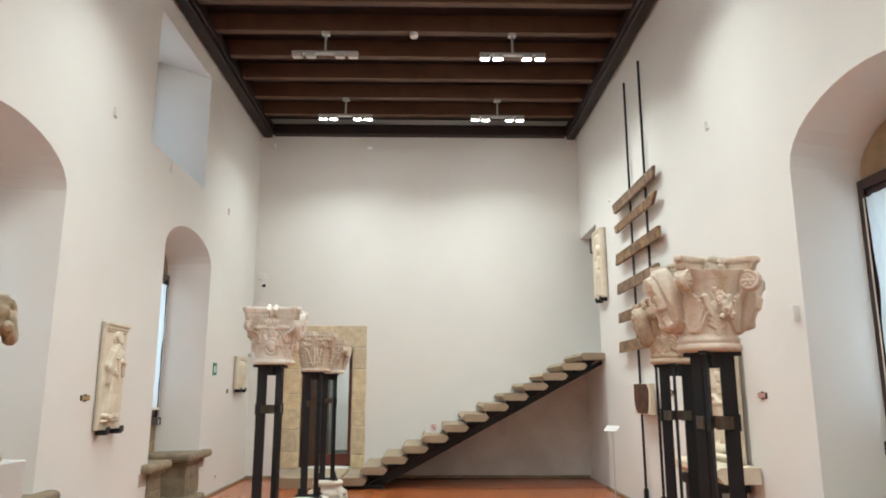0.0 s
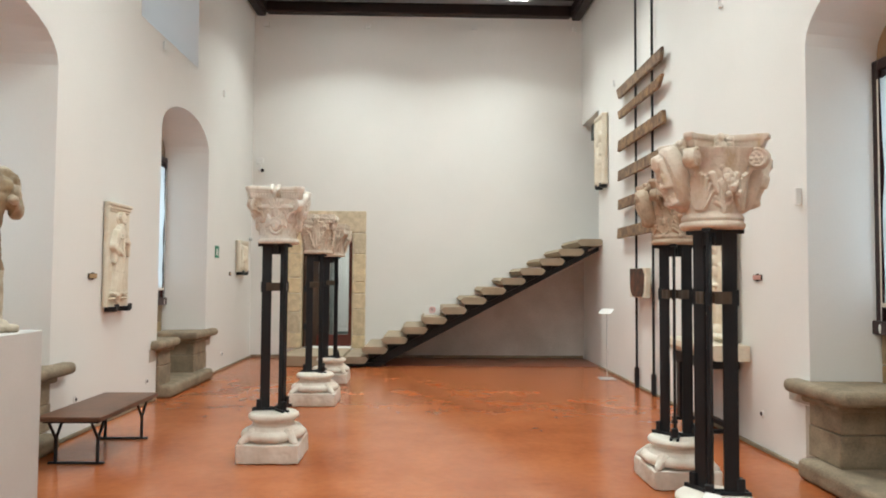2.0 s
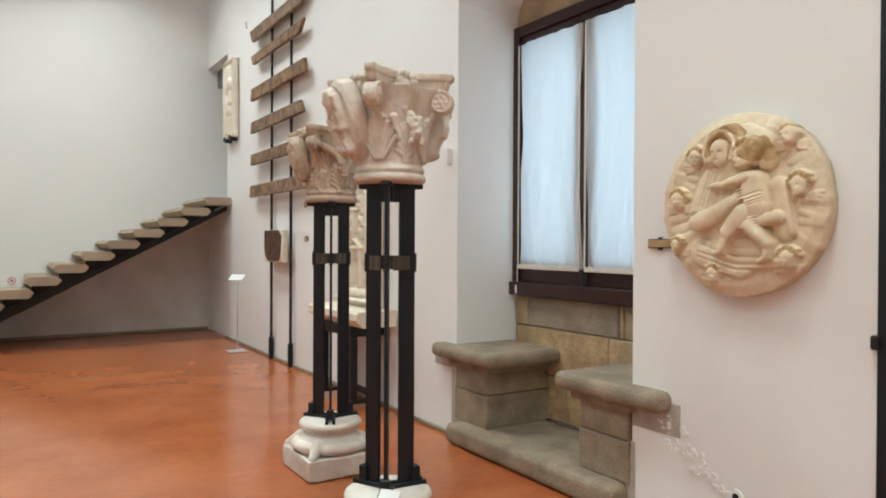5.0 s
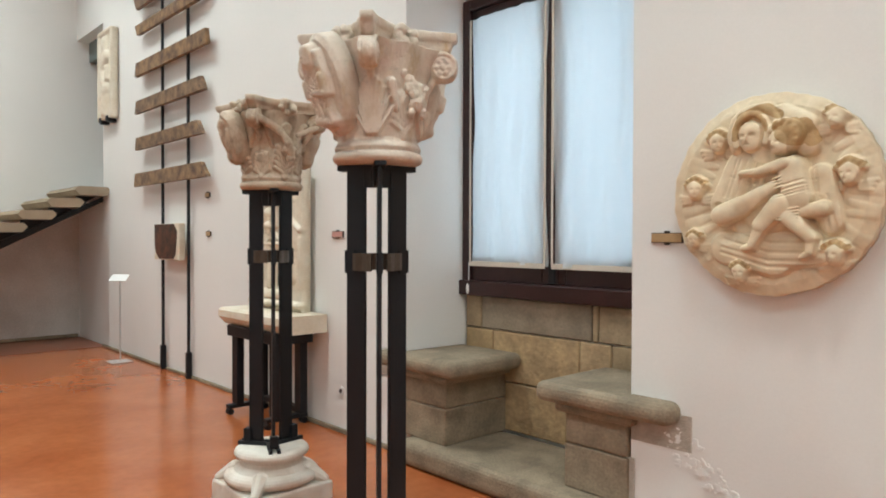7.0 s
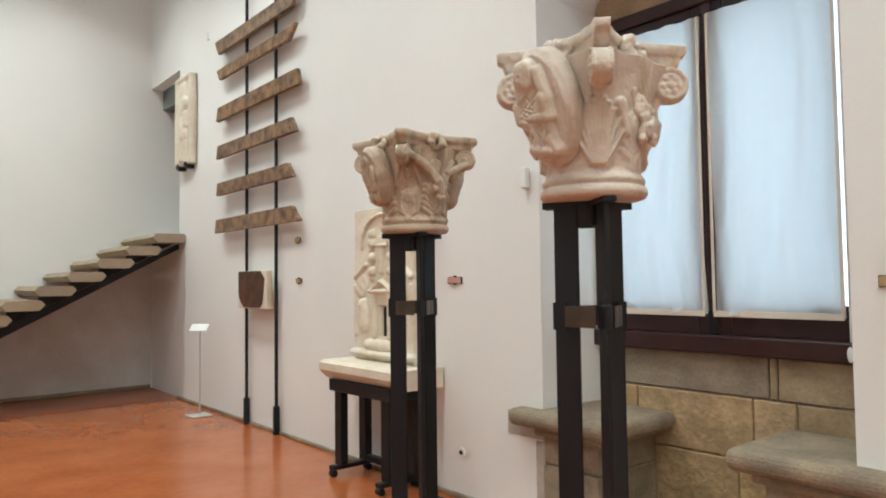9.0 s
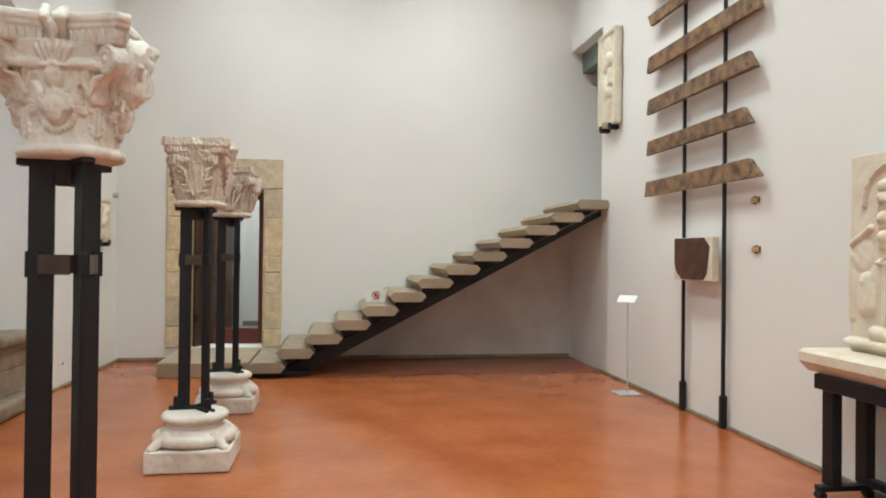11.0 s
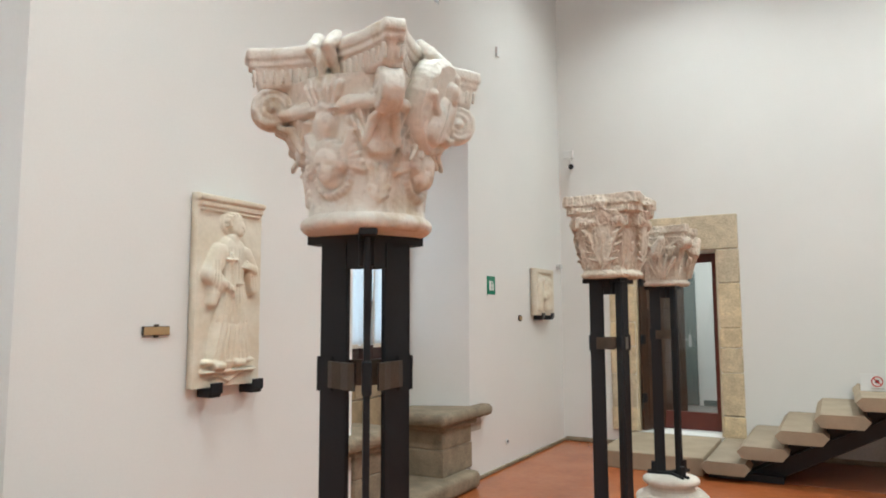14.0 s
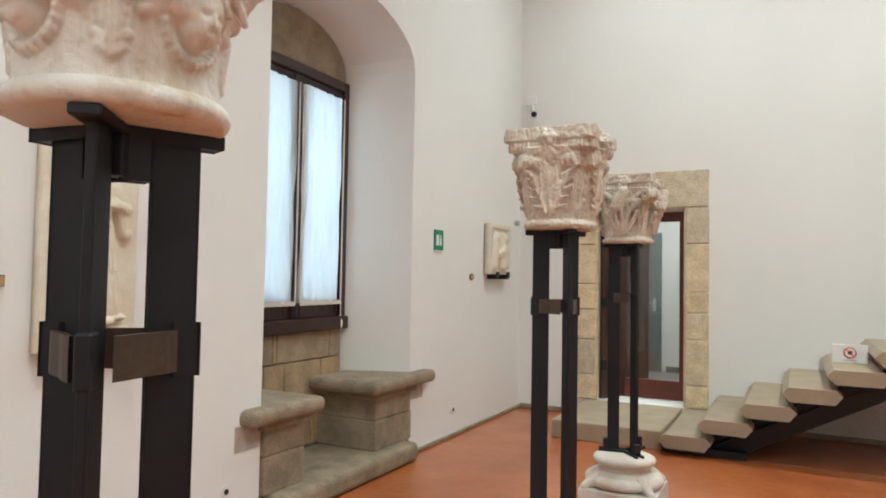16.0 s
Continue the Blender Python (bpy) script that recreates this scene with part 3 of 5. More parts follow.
# ---- windows and stone seats in the niches ----
def curtain(w, h, parent, mat):
    nx, nz = 56, 36
    bm = bmesh.new()
    ph = random.uniform(0, 6)
    rows = []
    for j in range(nz + 1):
        v = j / nz
        rows.append([])
        for i in range(nx + 1):
            u = i / nx
            sway = .014 * math.sin(5 * u + ph + 2.5 * v) * (1 - .5 * v) + .015 * math.sin(15 * u + 5 * (1 - v) + ph) * (1.15 - v) + .006 * math.sin(33 * u + 7 * v + 2 * math.sin(6 * v)) + .007 * math.sin(24 * u - 9 * v + 3 * math.sin(4 * v + ph)) * (1 - .4 * v)
            inset = .018 * math.sin(math.pi * v) * (1 if u < .5 else -1) * abs(2 * u - 1)
            rows[-1].append(bm.verts.new((u * w + inset, sway, v * h + .006 * math.sin(9 * u + ph) * (1 - v))))
    for a, b in zip(rows, rows[1:]):
        for i in range(nx):
            bm.faces.new((a[i], a[i + 1], b[i + 1], b[i]))
    return bm


def window(name, side, b0, b1, x):
    """A two-leaf window in the back of a niche; local x runs along the wall, and it faces local -y."""
    w = b1 - b0 + .02
    g = structure(new(name), "dark red-brown two-leaf window with white cloth curtains", "window")
    mid = (b0 + b1) / 2
    g.matrix_world = pose(x, mid, 0, 0, 0, 90 if side < 0 else -90)
    z0, z1, t = 1.15, 3.42, .075
    for n, bx in (("window_frame", (-w / 2, -w / 2 + t, z0 + .08, z1)), ("window_frame", (w / 2 - t, w / 2, z0 + .08, z1)), ("window_frame", (-w / 2 + t, w / 2 - t, z1 - .09, z1))):
        part(n, box(bx[0], bx[1], -.05, .06, bx[2], bx[3], .008, 1), FRAME, g)
    part("window_sill", box(-w / 2 - .01, w / 2 + .01, -.085, .06, z0, z0 + .113, .012, 2), FRAME, g)
    for s in (-1, 1):
        a, b = (-w / 2 + t, -.001) if s < 0 else (.001, w / 2 - t)
        wa, wb = (.05, .10) if s < 0 else (.10, .05)
        leaf = part("casement", box(a, a + wa, -.02, .04, z0 + .11, z1 - .09, .006, 1, box(b - wb, b, -.02, .04, z0 + .11, z1 - .09, .006, 1)), FRAME, g)
        part("bottom_rail", box(a + wa, b - wb, -.02, .04, z0 + .11, z0 + .30, .006, 1), FRAME, leaf)
        part("top_rail", box(a + wa, b - wb, -.02, .04, z1 - .16, z1 - .09, .006, 1), FRAME, leaf)
        pn = part("pane", box(a + wa, b - wb, .008, .014, z0 + .30, z1 - .16), GLASS, leaf)
        pn.visible_shadow = False
        ca, cb = a + (.045 if s < 0 else .026), b - (.026 if s < 0 else .045)
        cur = part("curtain", curtain(cb - ca, z1 - .17 - z0 - .24, g, CLOTH), CLOTH, g, "thin white cloth curtain")
        cur.location = (ca, -.062, z0 + .24)
        smooth(cur)
        for n, h in (("hem", (ca, cb, z0 + .225, z0 + .262)), ("hem", (ca - .004, ca + .016, z0 + .25, z1 - .18)), ("hem", (cb - .016, cb + .004, z0 + .25, z1 - .18))):
            part(n, box(h[0], h[1], -.086, -.082, h[2], h[3], .002, 1), HEM, g, "cream hem")
        part("curtain_rod", rod(bmesh.new(), (ca - .01, -.055, z1 - .165), (cb + .01, -.055, z1 - .165), .007), IRON, g)
        cord = rod(bmesh.new(), (s * (w / 2 - .10), -.07, 1.22), (s * (w / 2 - .10), -.07, z1 - .2 if s > 0 else 1.40), .004, 6)
        ball(cord, (s * (w / 2 - .10), -.08, 1.20), .018, .014, .045)
        part("pull_cord", cord, WHITE, g, "white pull cord")
    part("meeting_stile", box(-.036, .036, -.034, -.0205, z0 + .11, z1 - .09, .004, 1), FRAME, g)
    part("latch", box(-.03, .03, -.048, -.0345, z0 + .12, z0 + .26, .004, 1), IRON, g)
    return g


def seat_stone(name, y0, y1, block0, block1, side, face, back, top):
    """A stone window seat: a thick rounded slab on a curved block."""
    g = thing(name, "worn grey stone window seat with a rounded nosing", "stone seat", "window seats")
    g.matrix_world = pose(face, 0, 0, 0, 0, 0)
    s = side
    lo, hi = sorted((-s * .12, s * back))
    part("slab", box(lo, hi, y0, y1, top - .115, top, .05, 4), STONE, g)
    lo, hi = sorted((-s * .03, s * back))
    part("block", box(lo, hi, block0, block1, .166, top - .345, .010, 2), STONE, g)
    part("block", box(lo + .006, hi - .006, block0 + .004, block1 - .004, top - .342, top - .10, .012, 2), STONE, g)
    # curved throat below the slab
    inner = block0 if abs(block0 - y0) < abs(block1 - y1) and block0 > y0 + .02 else block1
    bm = bmesh.new()
    lo, hi = sorted((-s * .07, s * back))
    box(lo, hi, block0 - .05, block1 + .05, top - .165, top - .108, .025, 2, bm)
    part("throat", bm, STONE, g)
    return g


def niche_stones(side, y0, y1, b0, b1, seats, step_y):
    face = 0.0 if side < 0 else W
    n = {(-1, 7.22): "far_left", (-1, 2.67): "near_left", (1, 1.92): "right"}[(side, y0)]
    window("window_" + str({"far_left": 1, "near_left": 2, "right": 3}[n]), side, b0, b1, face + side * .60)
    for a, b, c, d in seats:
        seat_stone("stone_seat", a, b, c, d, side, face, .595, .76)
    lo, hi = sorted((face - side * .17, face + side * .59))
    tagged(mesh_of("niche_step", box(lo, hi, *step_y, .002, .165, .05, 4), STONE), "worn rounded stone step in the window niche", "step")
    # parapet of stone blocks under the window
    wall = structure(new("window_parapet"), "rough grey and yellow stone blocks below the window", "parapet")
    z = .17
    for row, h in enumerate((.36, .37, .25)):
        edges = [b0 + .01, b0 + .30 + .1 * row, b0 + .75 - .1 * row, b1 - .42 + .12 * row, b1 - .01]
        for a, b in zip(edges, edges[1:]):
            lo, hi = sorted((face + side * .575, face + side * .615))
            bm = box(lo, hi, a + .004, b - .004, z + .004, z + h - .004, .008, 1)
            part("stone_block", bm, PARAPET if (row in (0, 1) and edges[1] <= a < edges[3] and side > 0) else BLOCK, wall)
        z += h
    # stone lunette above the window
    c, hw = (b0 + b1) / 2, (b1 - b0) / 2 - .012
    pts = [(c - hw, 3.425), (c + hw, 3.425)] + [(c + hw * math.cos(math.pi * i / 14), 3.49 + .39 * math.sin(math.pi * i / 14)) for i in range(15)]
    lo, hi = sorted((face + side * .585, face + side * .619))
    structure(mesh_of("lunette_stone", prism(pts, "x", lo, hi), BLOCK), "rough brown stone above the window", "stone")


niche_stones(*NICHES[0], [(7.03, 7.80, 7.24, 7.66), (8.46, 9.53, 8.60, 9.20)], (7.30, 9.12))
niche_stones(*NICHES[1], [(2.48, 3.25, 2.69, 3.11), (3.95, 4.95, 4.08, 4.65)], (2.75, 4.58))
niche_stones(*NICHES[2], [(1.64, 2.50, 1.93, 2.34), (3.18, 4.03, 3.34, 3.78)], (1.95, 3.72))
# exposed quoin stones flush in the plaster beside the seats
for x0, x1, y0, y1, z0, z1 in ((W - .006, W + .01, 1.58, 1.92, .52, .70), (W - .006, W + .01, 3.80, 4.12, .56, .72), (-.01, .006, 9.22, 9.45, .50, .66), (-.01, .006, 6.99, 7.22, .50, .66),
                              (W - .007, W + .01, 1.90, 2.0, .005, .42), (W - .007, W + .01, 3.72, 3.86, .005, .55)):
    structure(mesh_of("quoin_stone", box(x0, x1, y0, y1, z0, z1), QUOIN), "exposed grey quoin stone in the plaster", "stone")

# ---- column fragments on iron stands ----
def spiral(bm, m, r0, r1, turns, tube):
    pts = []
    n = int(12 * turns)
    for i in range(n + 1):
        f = i / n
        a, r = 2 * math.pi * turns * f, r0 + (r1 - r0) * f
        pts.append(m @ Vector((r * math.cos(a), 0, r * math.sin(a))))
    side = (m.to_3x3() @ Vector((0, 1, 0))).normalized()
    rings = []
    for i, p in enumerate(pts):
        along = (pts[min(i + 1, n)] - pts[max(i - 1, 0)]).normalized()
        out = side.cross(along)
        rings.append([p + tube * (math.cos(math.pi * k / 4) * side + math.sin(math.pi * k / 4) * out) for k in range(8)])
    loft(bm, [[pts[0]]] + rings + [[pts[-1]]])


def concave_square(R, dip, cut, n=8):
    """The plan of an abacus: four hollow sides and blunt corners, sides parallel to the axes."""
    pts = []
    h = R / math.sqrt(2)
    for k in range(4):
        rot = Matrix.Rotation(math.pi / 2 * k, 2)
        for i in range(n + 1):
            u = -1 + 2 * i / n
            pts.append(tuple(rot @ Vector((u * (h - cut), -h + dip * (1 - u * u)))))
    return pts


def capital(R, hc, style, mat, voxel=.0048):
    """A carved capital on its neck ring; its foot is at the origin."""
    bm = bmesh.new()
    hb = hc - .10
    seg, rows = 96, 34
    top = R * (.72 if style != "scroll" else .60)
    neck = .87 if style == "scroll" else 1.0
    grid = []
    for j in range(rows + 1):
        f = j / rows
        z = f * hb
        ring = []
        for i in range(seg):
            a = 2 * math.pi * i / seg
            corner = max(0.0, math.cos(4 * (a - math.pi / 4))) ** 1.5
            r = .165 + .05 * f ** 2 + corner * (top - .20) * f ** (3.2 if style != "block" else 1.6)
            if style == "block":
                r += .03 * f * (1 - corner)
            if z < .045:
                r = .178 + .014 * math.sin(math.pi * z / .045)
            elif z < .30:
                leaf = abs(math.cos(4 * a + (math.pi / 2 if style == "shell" else 0)))
                hgt = 1 - abs((z - .16) / .14) ** 2
                r += max(0, hgt) * (.028 * leaf ** .7 - .008) + .006 * math.cos(32 * a) * max(0, hgt)
            r *= neck + (1 - neck) * f
            ring.append(bm.verts.new((r * math.cos(a), r * math.sin(a), z)))
        grid.append(ring)
    for p, q in zip(grid, grid[1:]):
        for i in range(seg):
            bm.faces.new((p[i], p[(i + 1) % seg], q[(i + 1) % seg], q[i]))
    bm.faces.new(grid[0][::-1])
    bm.faces.new(grid[-1])
    dip = {"scroll": .075, "shell": .085, "worn": .06, "block": .02}[style]
    prism(concave_square(R * .93, dip, .03), "z", hc - .115, hc - .055, bm)
    prism(concave_square(R, dip, .035), "z", hc - .065, hc, bm)
    h = R / math.sqrt(2)
    for k in range(4):
        m = Matrix.Rotation(math.pi / 2 * k, 4, "Z")
        face = lambda x, d, z: m @ Vector((x, -d, z))
        # rosette in the middle of each side
        for i in range(6):
            ball(bm, face(.028 * math.cos(i * 1.05), h - dip + .012, hc - .055 + .028 * math.sin(i * 1.05)), .024, seg=10)
        ball(bm, face(0, h - dip + .03, hc - .055), .022, seg=10)
        # one scroll under each corner, in the plane of the diagonal
        if style != "block":
            big = {"scroll": .060, "shell": .064, "worn": .052}[style]
            diag = m @ Matrix.Rotation(-math.pi / 4, 4, "Z")
            cr, cz = R * .80, hc - .105 - big
            half = .026 if style == "scroll" else .034
            for side in (-1, 1):
                spiral(bm, diag @ Matrix.Translation((cr, side * half, cz)) @ Matrix.Diagonal((-1, 1, 1, 1)), big, .012, 2.25, .0125)
            rim = [[diag @ Vector((cr + big * .97 * math.cos(math.pi * q / 10), d, cz + big * .97 * math.sin(math.pi * q / 10))) for q in range(20)] for d in (-half * .85, half * .85)]
            loft(bm, [[diag @ Vector((cr, -half * .85, cz))], *rim, [diag @ Vector((cr, half * .85, cz))]])
            limb(bm, diag @ Vector((cr - big * .7, 0, cz - big * .5)), diag @ Vector((.175, 0, hc * .42)), .026, .030)
            for side in (-1, 1):
                limb(bm, diag @ Vector((cr - big * .8, side * half, cz + big * .4)), diag @ Vector((.17, side * .10, hc * .60)), .016, .018)
        if style in ("scroll", "block"):
            for q in range(17):
                u = -1 + q / 8
                d = h * .95 - dip * (1 - u * u) - .006
                limb(bm, face(u * (h - .07), d, hc - .105), face(u * (h - .07), d, hc - .078), .010, .010, 6)
        if style == "scroll":
            # winged round mask with a garland, and a vase above
            ball(bm, face(0, .180, .135), .048, .042, .058)
            ball(bm, face(0, .176, .165), .056, .040, .042)
            ball(bm, face(0, .225, .128), .010, .012, .016, seg=8)
            for s in (-1, 1):
                for q in range(4):
                    ball(bm, face(s * (.058 + .016 * q), .172 - .010 * q, .150 - .008 * q), .030, .016, .040 - .006 * q, m, 10)
            limb(bm, face(0, .185, .23), face(0, .20, .29), .020, .034)
            turn = m @ Matrix.Rotation(math.pi / 4, 4, "Z")
            for q in range(7):
                u = -1 + q / 3
                limb(bm, turn @ Vector((.012 * u, -.168, .10)), turn @ Vector((.055 * u, -.225 + .03 * u * u, .33 - .05 * u * u)), .010, .012, 8)
        elif style == "shell":
            turn = m @ Matrix.Rotation(math.pi / 4, 4, "Z")
            for q in range(9):
                u = -1 + q / 4
                limb(bm, turn @ Vector((.012 * u, -.185, .07)), turn @ Vector((.085 * u, -.245 + .05 * u * u, .30 - .06 * u * u)), .009, .012, 8)
            # a draped upright form against two of the sides
            if k in (1, 3):
                c = .01
                ball(bm, face(c, h - .02, hc - .075), .034, .036, .044)
                ball(bm, face(c, h - .045, hc - .06), .050, .045, .056)
                limb(bm, face(c, h - .06, hc - .14), face(c, .235, .24), .062, .070)
                for q in range(7):
                    u = -1 + q / 3
                    limb(bm, face(c + .05 * u, h - .035 - .03 * u * u, hc - .17 - .02 * u), face(c + .065 * u + .01, .232 - .04 * u * u, .165 + .02 * u * u), .012, .013, 8)
                limb(bm, face(c - .07, h - .07, hc - .15), face(c + .03, h - .02, hc - .22), .024, .020)
                limb(bm, face(c + .07, h - .07, hc - .15), face(c - .01, h - .015, hc - .25), .024, .018)
                ball(bm, face(c, .205, .16), .075, .040, .036, m)
            else:
                for s in (-1, 1):
                    limb(bm, face(s * .03, .225, hc - .26), face(s * .10, .25, hc - .14), .026, .034)
                    limb(bm, face(s * .12, .20, .22), face(s * .15, .235, hc - .20), .030, .022)
                ball(bm, face(.02, .25, hc - .15), .030, .03, .035)
        elif style == "worn":
            for u in (-1, -.5, 0, .5, 1):
                limb(bm, face(.03 * u, .19, .07), face(.11 * u, .245 - .03 * u * u, .25 - .03 * u * u), .012, .017, 8)
            limb(bm, face(-.04, .24, hc - .24), face(.02, .255, hc - .13), .045, .038)
            for q in range(9):
                x, z = random.uniform(-.08, .08), random.uniform(.12, hc - .20)
                limb(bm, face(x, .175 + .08 * z, z), face(x + random.uniform(-.04, .04), .185 + .10 * z, z + random.uniform(.03, .08)), random.uniform(.012, .022), random.uniform(.010, .020), 8)
        else:
            box(-h + .08, h - .08, -h + .03, -h + .09, hc - .20, hc - .13, m=m, bm=bm)
            for q in range(10):
                ball(bm, face(-h + .12 + (2 * h - .24) * q / 9, h - .028, hc - .165), .016, .014, .028, seg=8)
            for s in (-1, 1):
                limb(bm, face(s * .02, .182, .08), face(s * .085, .205, hc - .24), .012, .014)
                for q in range(5):
                    limb(bm, face(s * (.03 + .012 * q), .186 + .002 * q, .10 + .04 * q), face(s * (.085 + .012 * q), .186 + .003 * q, .115 + .045 * q), .012, .009, 8)
    ob = mesh_of("carved_capital", bm, mat)
    return fused(ob, voxel, .002, 16, .008, .0045 if style == "scroll" else .0055)


def ring_capital(R, hc, style, mat, says, at):
    """A carved capital of a finely cut bell, a moulded abacus, corner volutes and figures on its sides; its foot is at the origin."""
    g = thing("carved_capital", says, "capital", "capitals", at)
    h = R / math.sqrt(2)
    ab = {"scroll": .115, "shell": .085, "worn": .075}[style]
    dip = {"scroll": .060, "shell": .085, "worn": .055}[style]
    hb, seg, rows = hc - ab + .01, 400, 150
    A, F = np.meshgrid(np.linspace(0, 2 * np.pi, seg, endpoint=False), np.linspace(0, 1, rows + 1))
    Zb = F * hb
    corner = np.clip(np.cos(4 * (A - np.pi / 4)), 0, 1) ** 1.5
    neck, rise, flare, power = {"scroll": (.158, .062, R * .60 - .20, 3.0), "shell": (.160, .060, R * .74 - .21, 3.4), "worn": (.155, .055, R * .66 - .20, 3.4)}[style]
    rad = neck + rise * F ** 2 + corner * flare * F ** power
    rad = rad + .014 * np.exp(-((Zb - .06) / .018) ** 2) * (style != "scroll") + .016 * np.clip(1 - Zb / .10, 0, 1) ** 2
    rad = np.where(Zb < .040, neck + .012 + .014 * np.sin(np.pi * np.clip(Zb / .040, 0, 1)) ** .6, rad)
    high = np.zeros_like(A)

    def stroke(deg, shapes):
        off = (A - np.radians(deg) + np.pi) % (2 * np.pi) - np.pi
        up, _ = carve(off * .19, Zb, shapes)
        return up

    def leaf(z0, z1, wide, step, lobes=5):
        out = [(0, z0, 0, z1 - wide * .5, wide * .5, wide, step * .55, step * .3)]
        for i in range(lobes):
            f = (i + .6) / lobes
            for s in (-1, 1):
                out.append((0, z0 + (z1 - z0) * f * .7, s * wide * (1.25 - .35 * f), z0 + (z1 - z0) * (f * .85 + .17), .010, .013, step * .75, step * .45))
        for i in range(-2, 3):
            out.append((i * wide * .10, z0 + .01, i * wide * .40, z1 - .035 - .012 * abs(i), .004, .006, 0, -step * .45))
        out.append((0, z1 - .03, 0, z1 - .018, wide * .62, wide * .50, step, step * .8))
        return out

    fan = []
    for i in range(-5, 6):
        fan += [(i * .005, .105, i * .017, .315 - .0042 * i * i, .0055, .0105, .012, .012)]
    for k in range(4):
        front, edge = -90 + 90 * k, -45 + 90 * k
        if style == "scroll":
            mask = face_of(0, .155, .040, .050, .020, .026)
            hair = [(math.cos(q) * .042, .172 + math.sin(q) * .040, math.cos(q) * .046, .176 + math.sin(q) * .042, .017, .015, .018, .014) for q in np.linspace(-.2, 3.34, 9)]
            wing = []
            for s in (-1, 1):
                for q in range(6):
                    wing.append((s * .045, .165 + .006 * q, s * (.100 - .006 * q), .150 + .019 * q, .009, .011, .006 + .002 * q, .010))
                for q in range(7):
                    wing.append((s * .060 * math.sin(.24 * q), .150 - .062 * math.cos(.24 * q), s * .066 * math.sin(.24 * q), .150 - .068 * math.cos(.24 * q), .009, .008, .006, .009))
            vase = [(0, .232, 0, .240, .012, .020, .016, .012), (0, .262, 0, .272, .030, .032, .016, .018), (0, .292, 0, .300, .016, .022, .016, .012), (-.040, .305, .040, .305, .007, .007, .014, .010)]
            stem = [(s * .012 * q, .30, s * (.016 + .016 * q), .395 - .012 * q, .005, .008, .010, .010) for q in range(3) for s in (-1, 1)]
            high = np.maximum(high, stroke(front, hair + mask + wing + vase + stem))
            feather = [(.006 * i, .19, .020 * i, .345 - .004 * i * i, .005, .010, .012, .012) for i in range(-4, 5)]
            sprig = [(0, .07, 0, .17, .004, .005, .008, .006)] + [(0, .075 + .018 * q, s * (.020 + .005 * math.sin(2 * q)), .090 + .018 * q, .008, .010, .003, .006) for q in range(5) for s in (-1, 1)]
            high = np.maximum(high, stroke(edge, feather + sprig))
        elif style == "shell":
            high = np.maximum(high, stroke(edge, fan + [(-.105, .20, -.075, .30, .012, .022, .014, .014), (.105, .20, .075, .30, .012, .022, .014, .014)]))
            high = np.maximum(high, stroke(front, leaf(.105, .265, .046, .010)))
        else:
            high = np.maximum(high, stroke(front, leaf(.07, .245, .052, .018) + [(.0, .25, .0, .34, .016, .030, .018, .018)]))
            high = np.maximum(high, stroke(edge, leaf(.07, .20, .040, .012) + [(-.07, .24, -.03, .36, .012, .020, .012, .012), (.07, .24, .03, .36, .012, .020, .012, .012)]))
    rad = rad + {"scroll": .88, "shell": .85, "worn": .9}[style] * high * np.clip((hb - Zb) / .03, 0, 1)
    me = bpy.data.meshes.new("bell")
    idx = np.arange((rows + 1) * seg).reshape(rows + 1, seg)
    nxt = np.roll(idx, -1, axis=1)
    quads = np.stack([idx[:-1], nxt[:-1], nxt[1:], idx[1:]], -1).reshape(-1, 4).tolist()
    me.from_pydata(np.stack([rad * np.cos(A), rad * np.sin(A), Zb], -1).reshape(-1, 3).tolist(), [], quads + [idx[0][::-1].tolist(), idx[-1].tolist()])
    me.materials.append(mat)
    bell = new("bell", me)
    bell.parent = g
    worn(bell, .0035 if style == "worn" else .0022)

    # abacus: hollow sides, fascia, fillet and roll
    sections = {"scroll": [(.80, 0), (.90, .004), (.925, .030), (.945, .058), (.975, .064), (.975, .078), (1.0, .084), (1.005, .100), (.99, .113), (.97, .115)],
                "shell": [(.80, 0), (.90, .006), (.93, .030), (.94, .044), (.985, .052), (1.0, .060), (1.0, .078), (.985, .085)],
                "worn": [(.80, 0), (.90, .006), (.92, .026), (.95, .034), (.99, .044), (1.0, .064), (.98, .075)]}[style]
    bm = bmesh.new()
    lo = concave_square(R * .7, dip, .04, 20)
    rings = [[(x, y, hc - ab + z) for x, y in concave_square(R * f, dip, .034, 20)] for f, z in sections]
    loft(bm, [[(0, 0, hc - ab)], *rings, [(0, 0, hc)]])
    bmesh.ops.subdivide_edges(bm, edges=[e for e in bm.edges if e.calc_length() < .06], cuts=1, use_grid_fill=True)
    if style == "scroll":
        for k in range(4):
            m = Matrix.Rotation(math.pi / 2 * k, 4, "Z")
            for q in range(19):
                u = -1 + q / 9
                d = h * .93 - dip * (1 - u * u) - .001
                limb(bm, m @ Vector((u * (h - .05), -d, hc - ab + .022)), m @ Vector((u * (h - .05), -d - .004, hc - ab + .048)), .0050, .0062, 6)
    abacus = part("abacus", bm, mat, g)
    worn(abacus, .004)
    for k in range(4):
        m = Matrix.Rotation(math.pi / 2 * k, 4, "Z")
        diag = m @ Matrix.Rotation(-math.pi / 4, 4, "Z")
        face = lambda x, d, z: m @ Vector((x, -d, z))
        # volute under each corner
        big, half = {"scroll": (.056, .021), "shell": (.062, .026), "worn": (.052, .022)}[style]
        cr, cz = R * {"scroll": .735, "shell": .765, "worn": .76}[style], hc - ab + .006 - big
        bm = bmesh.new()
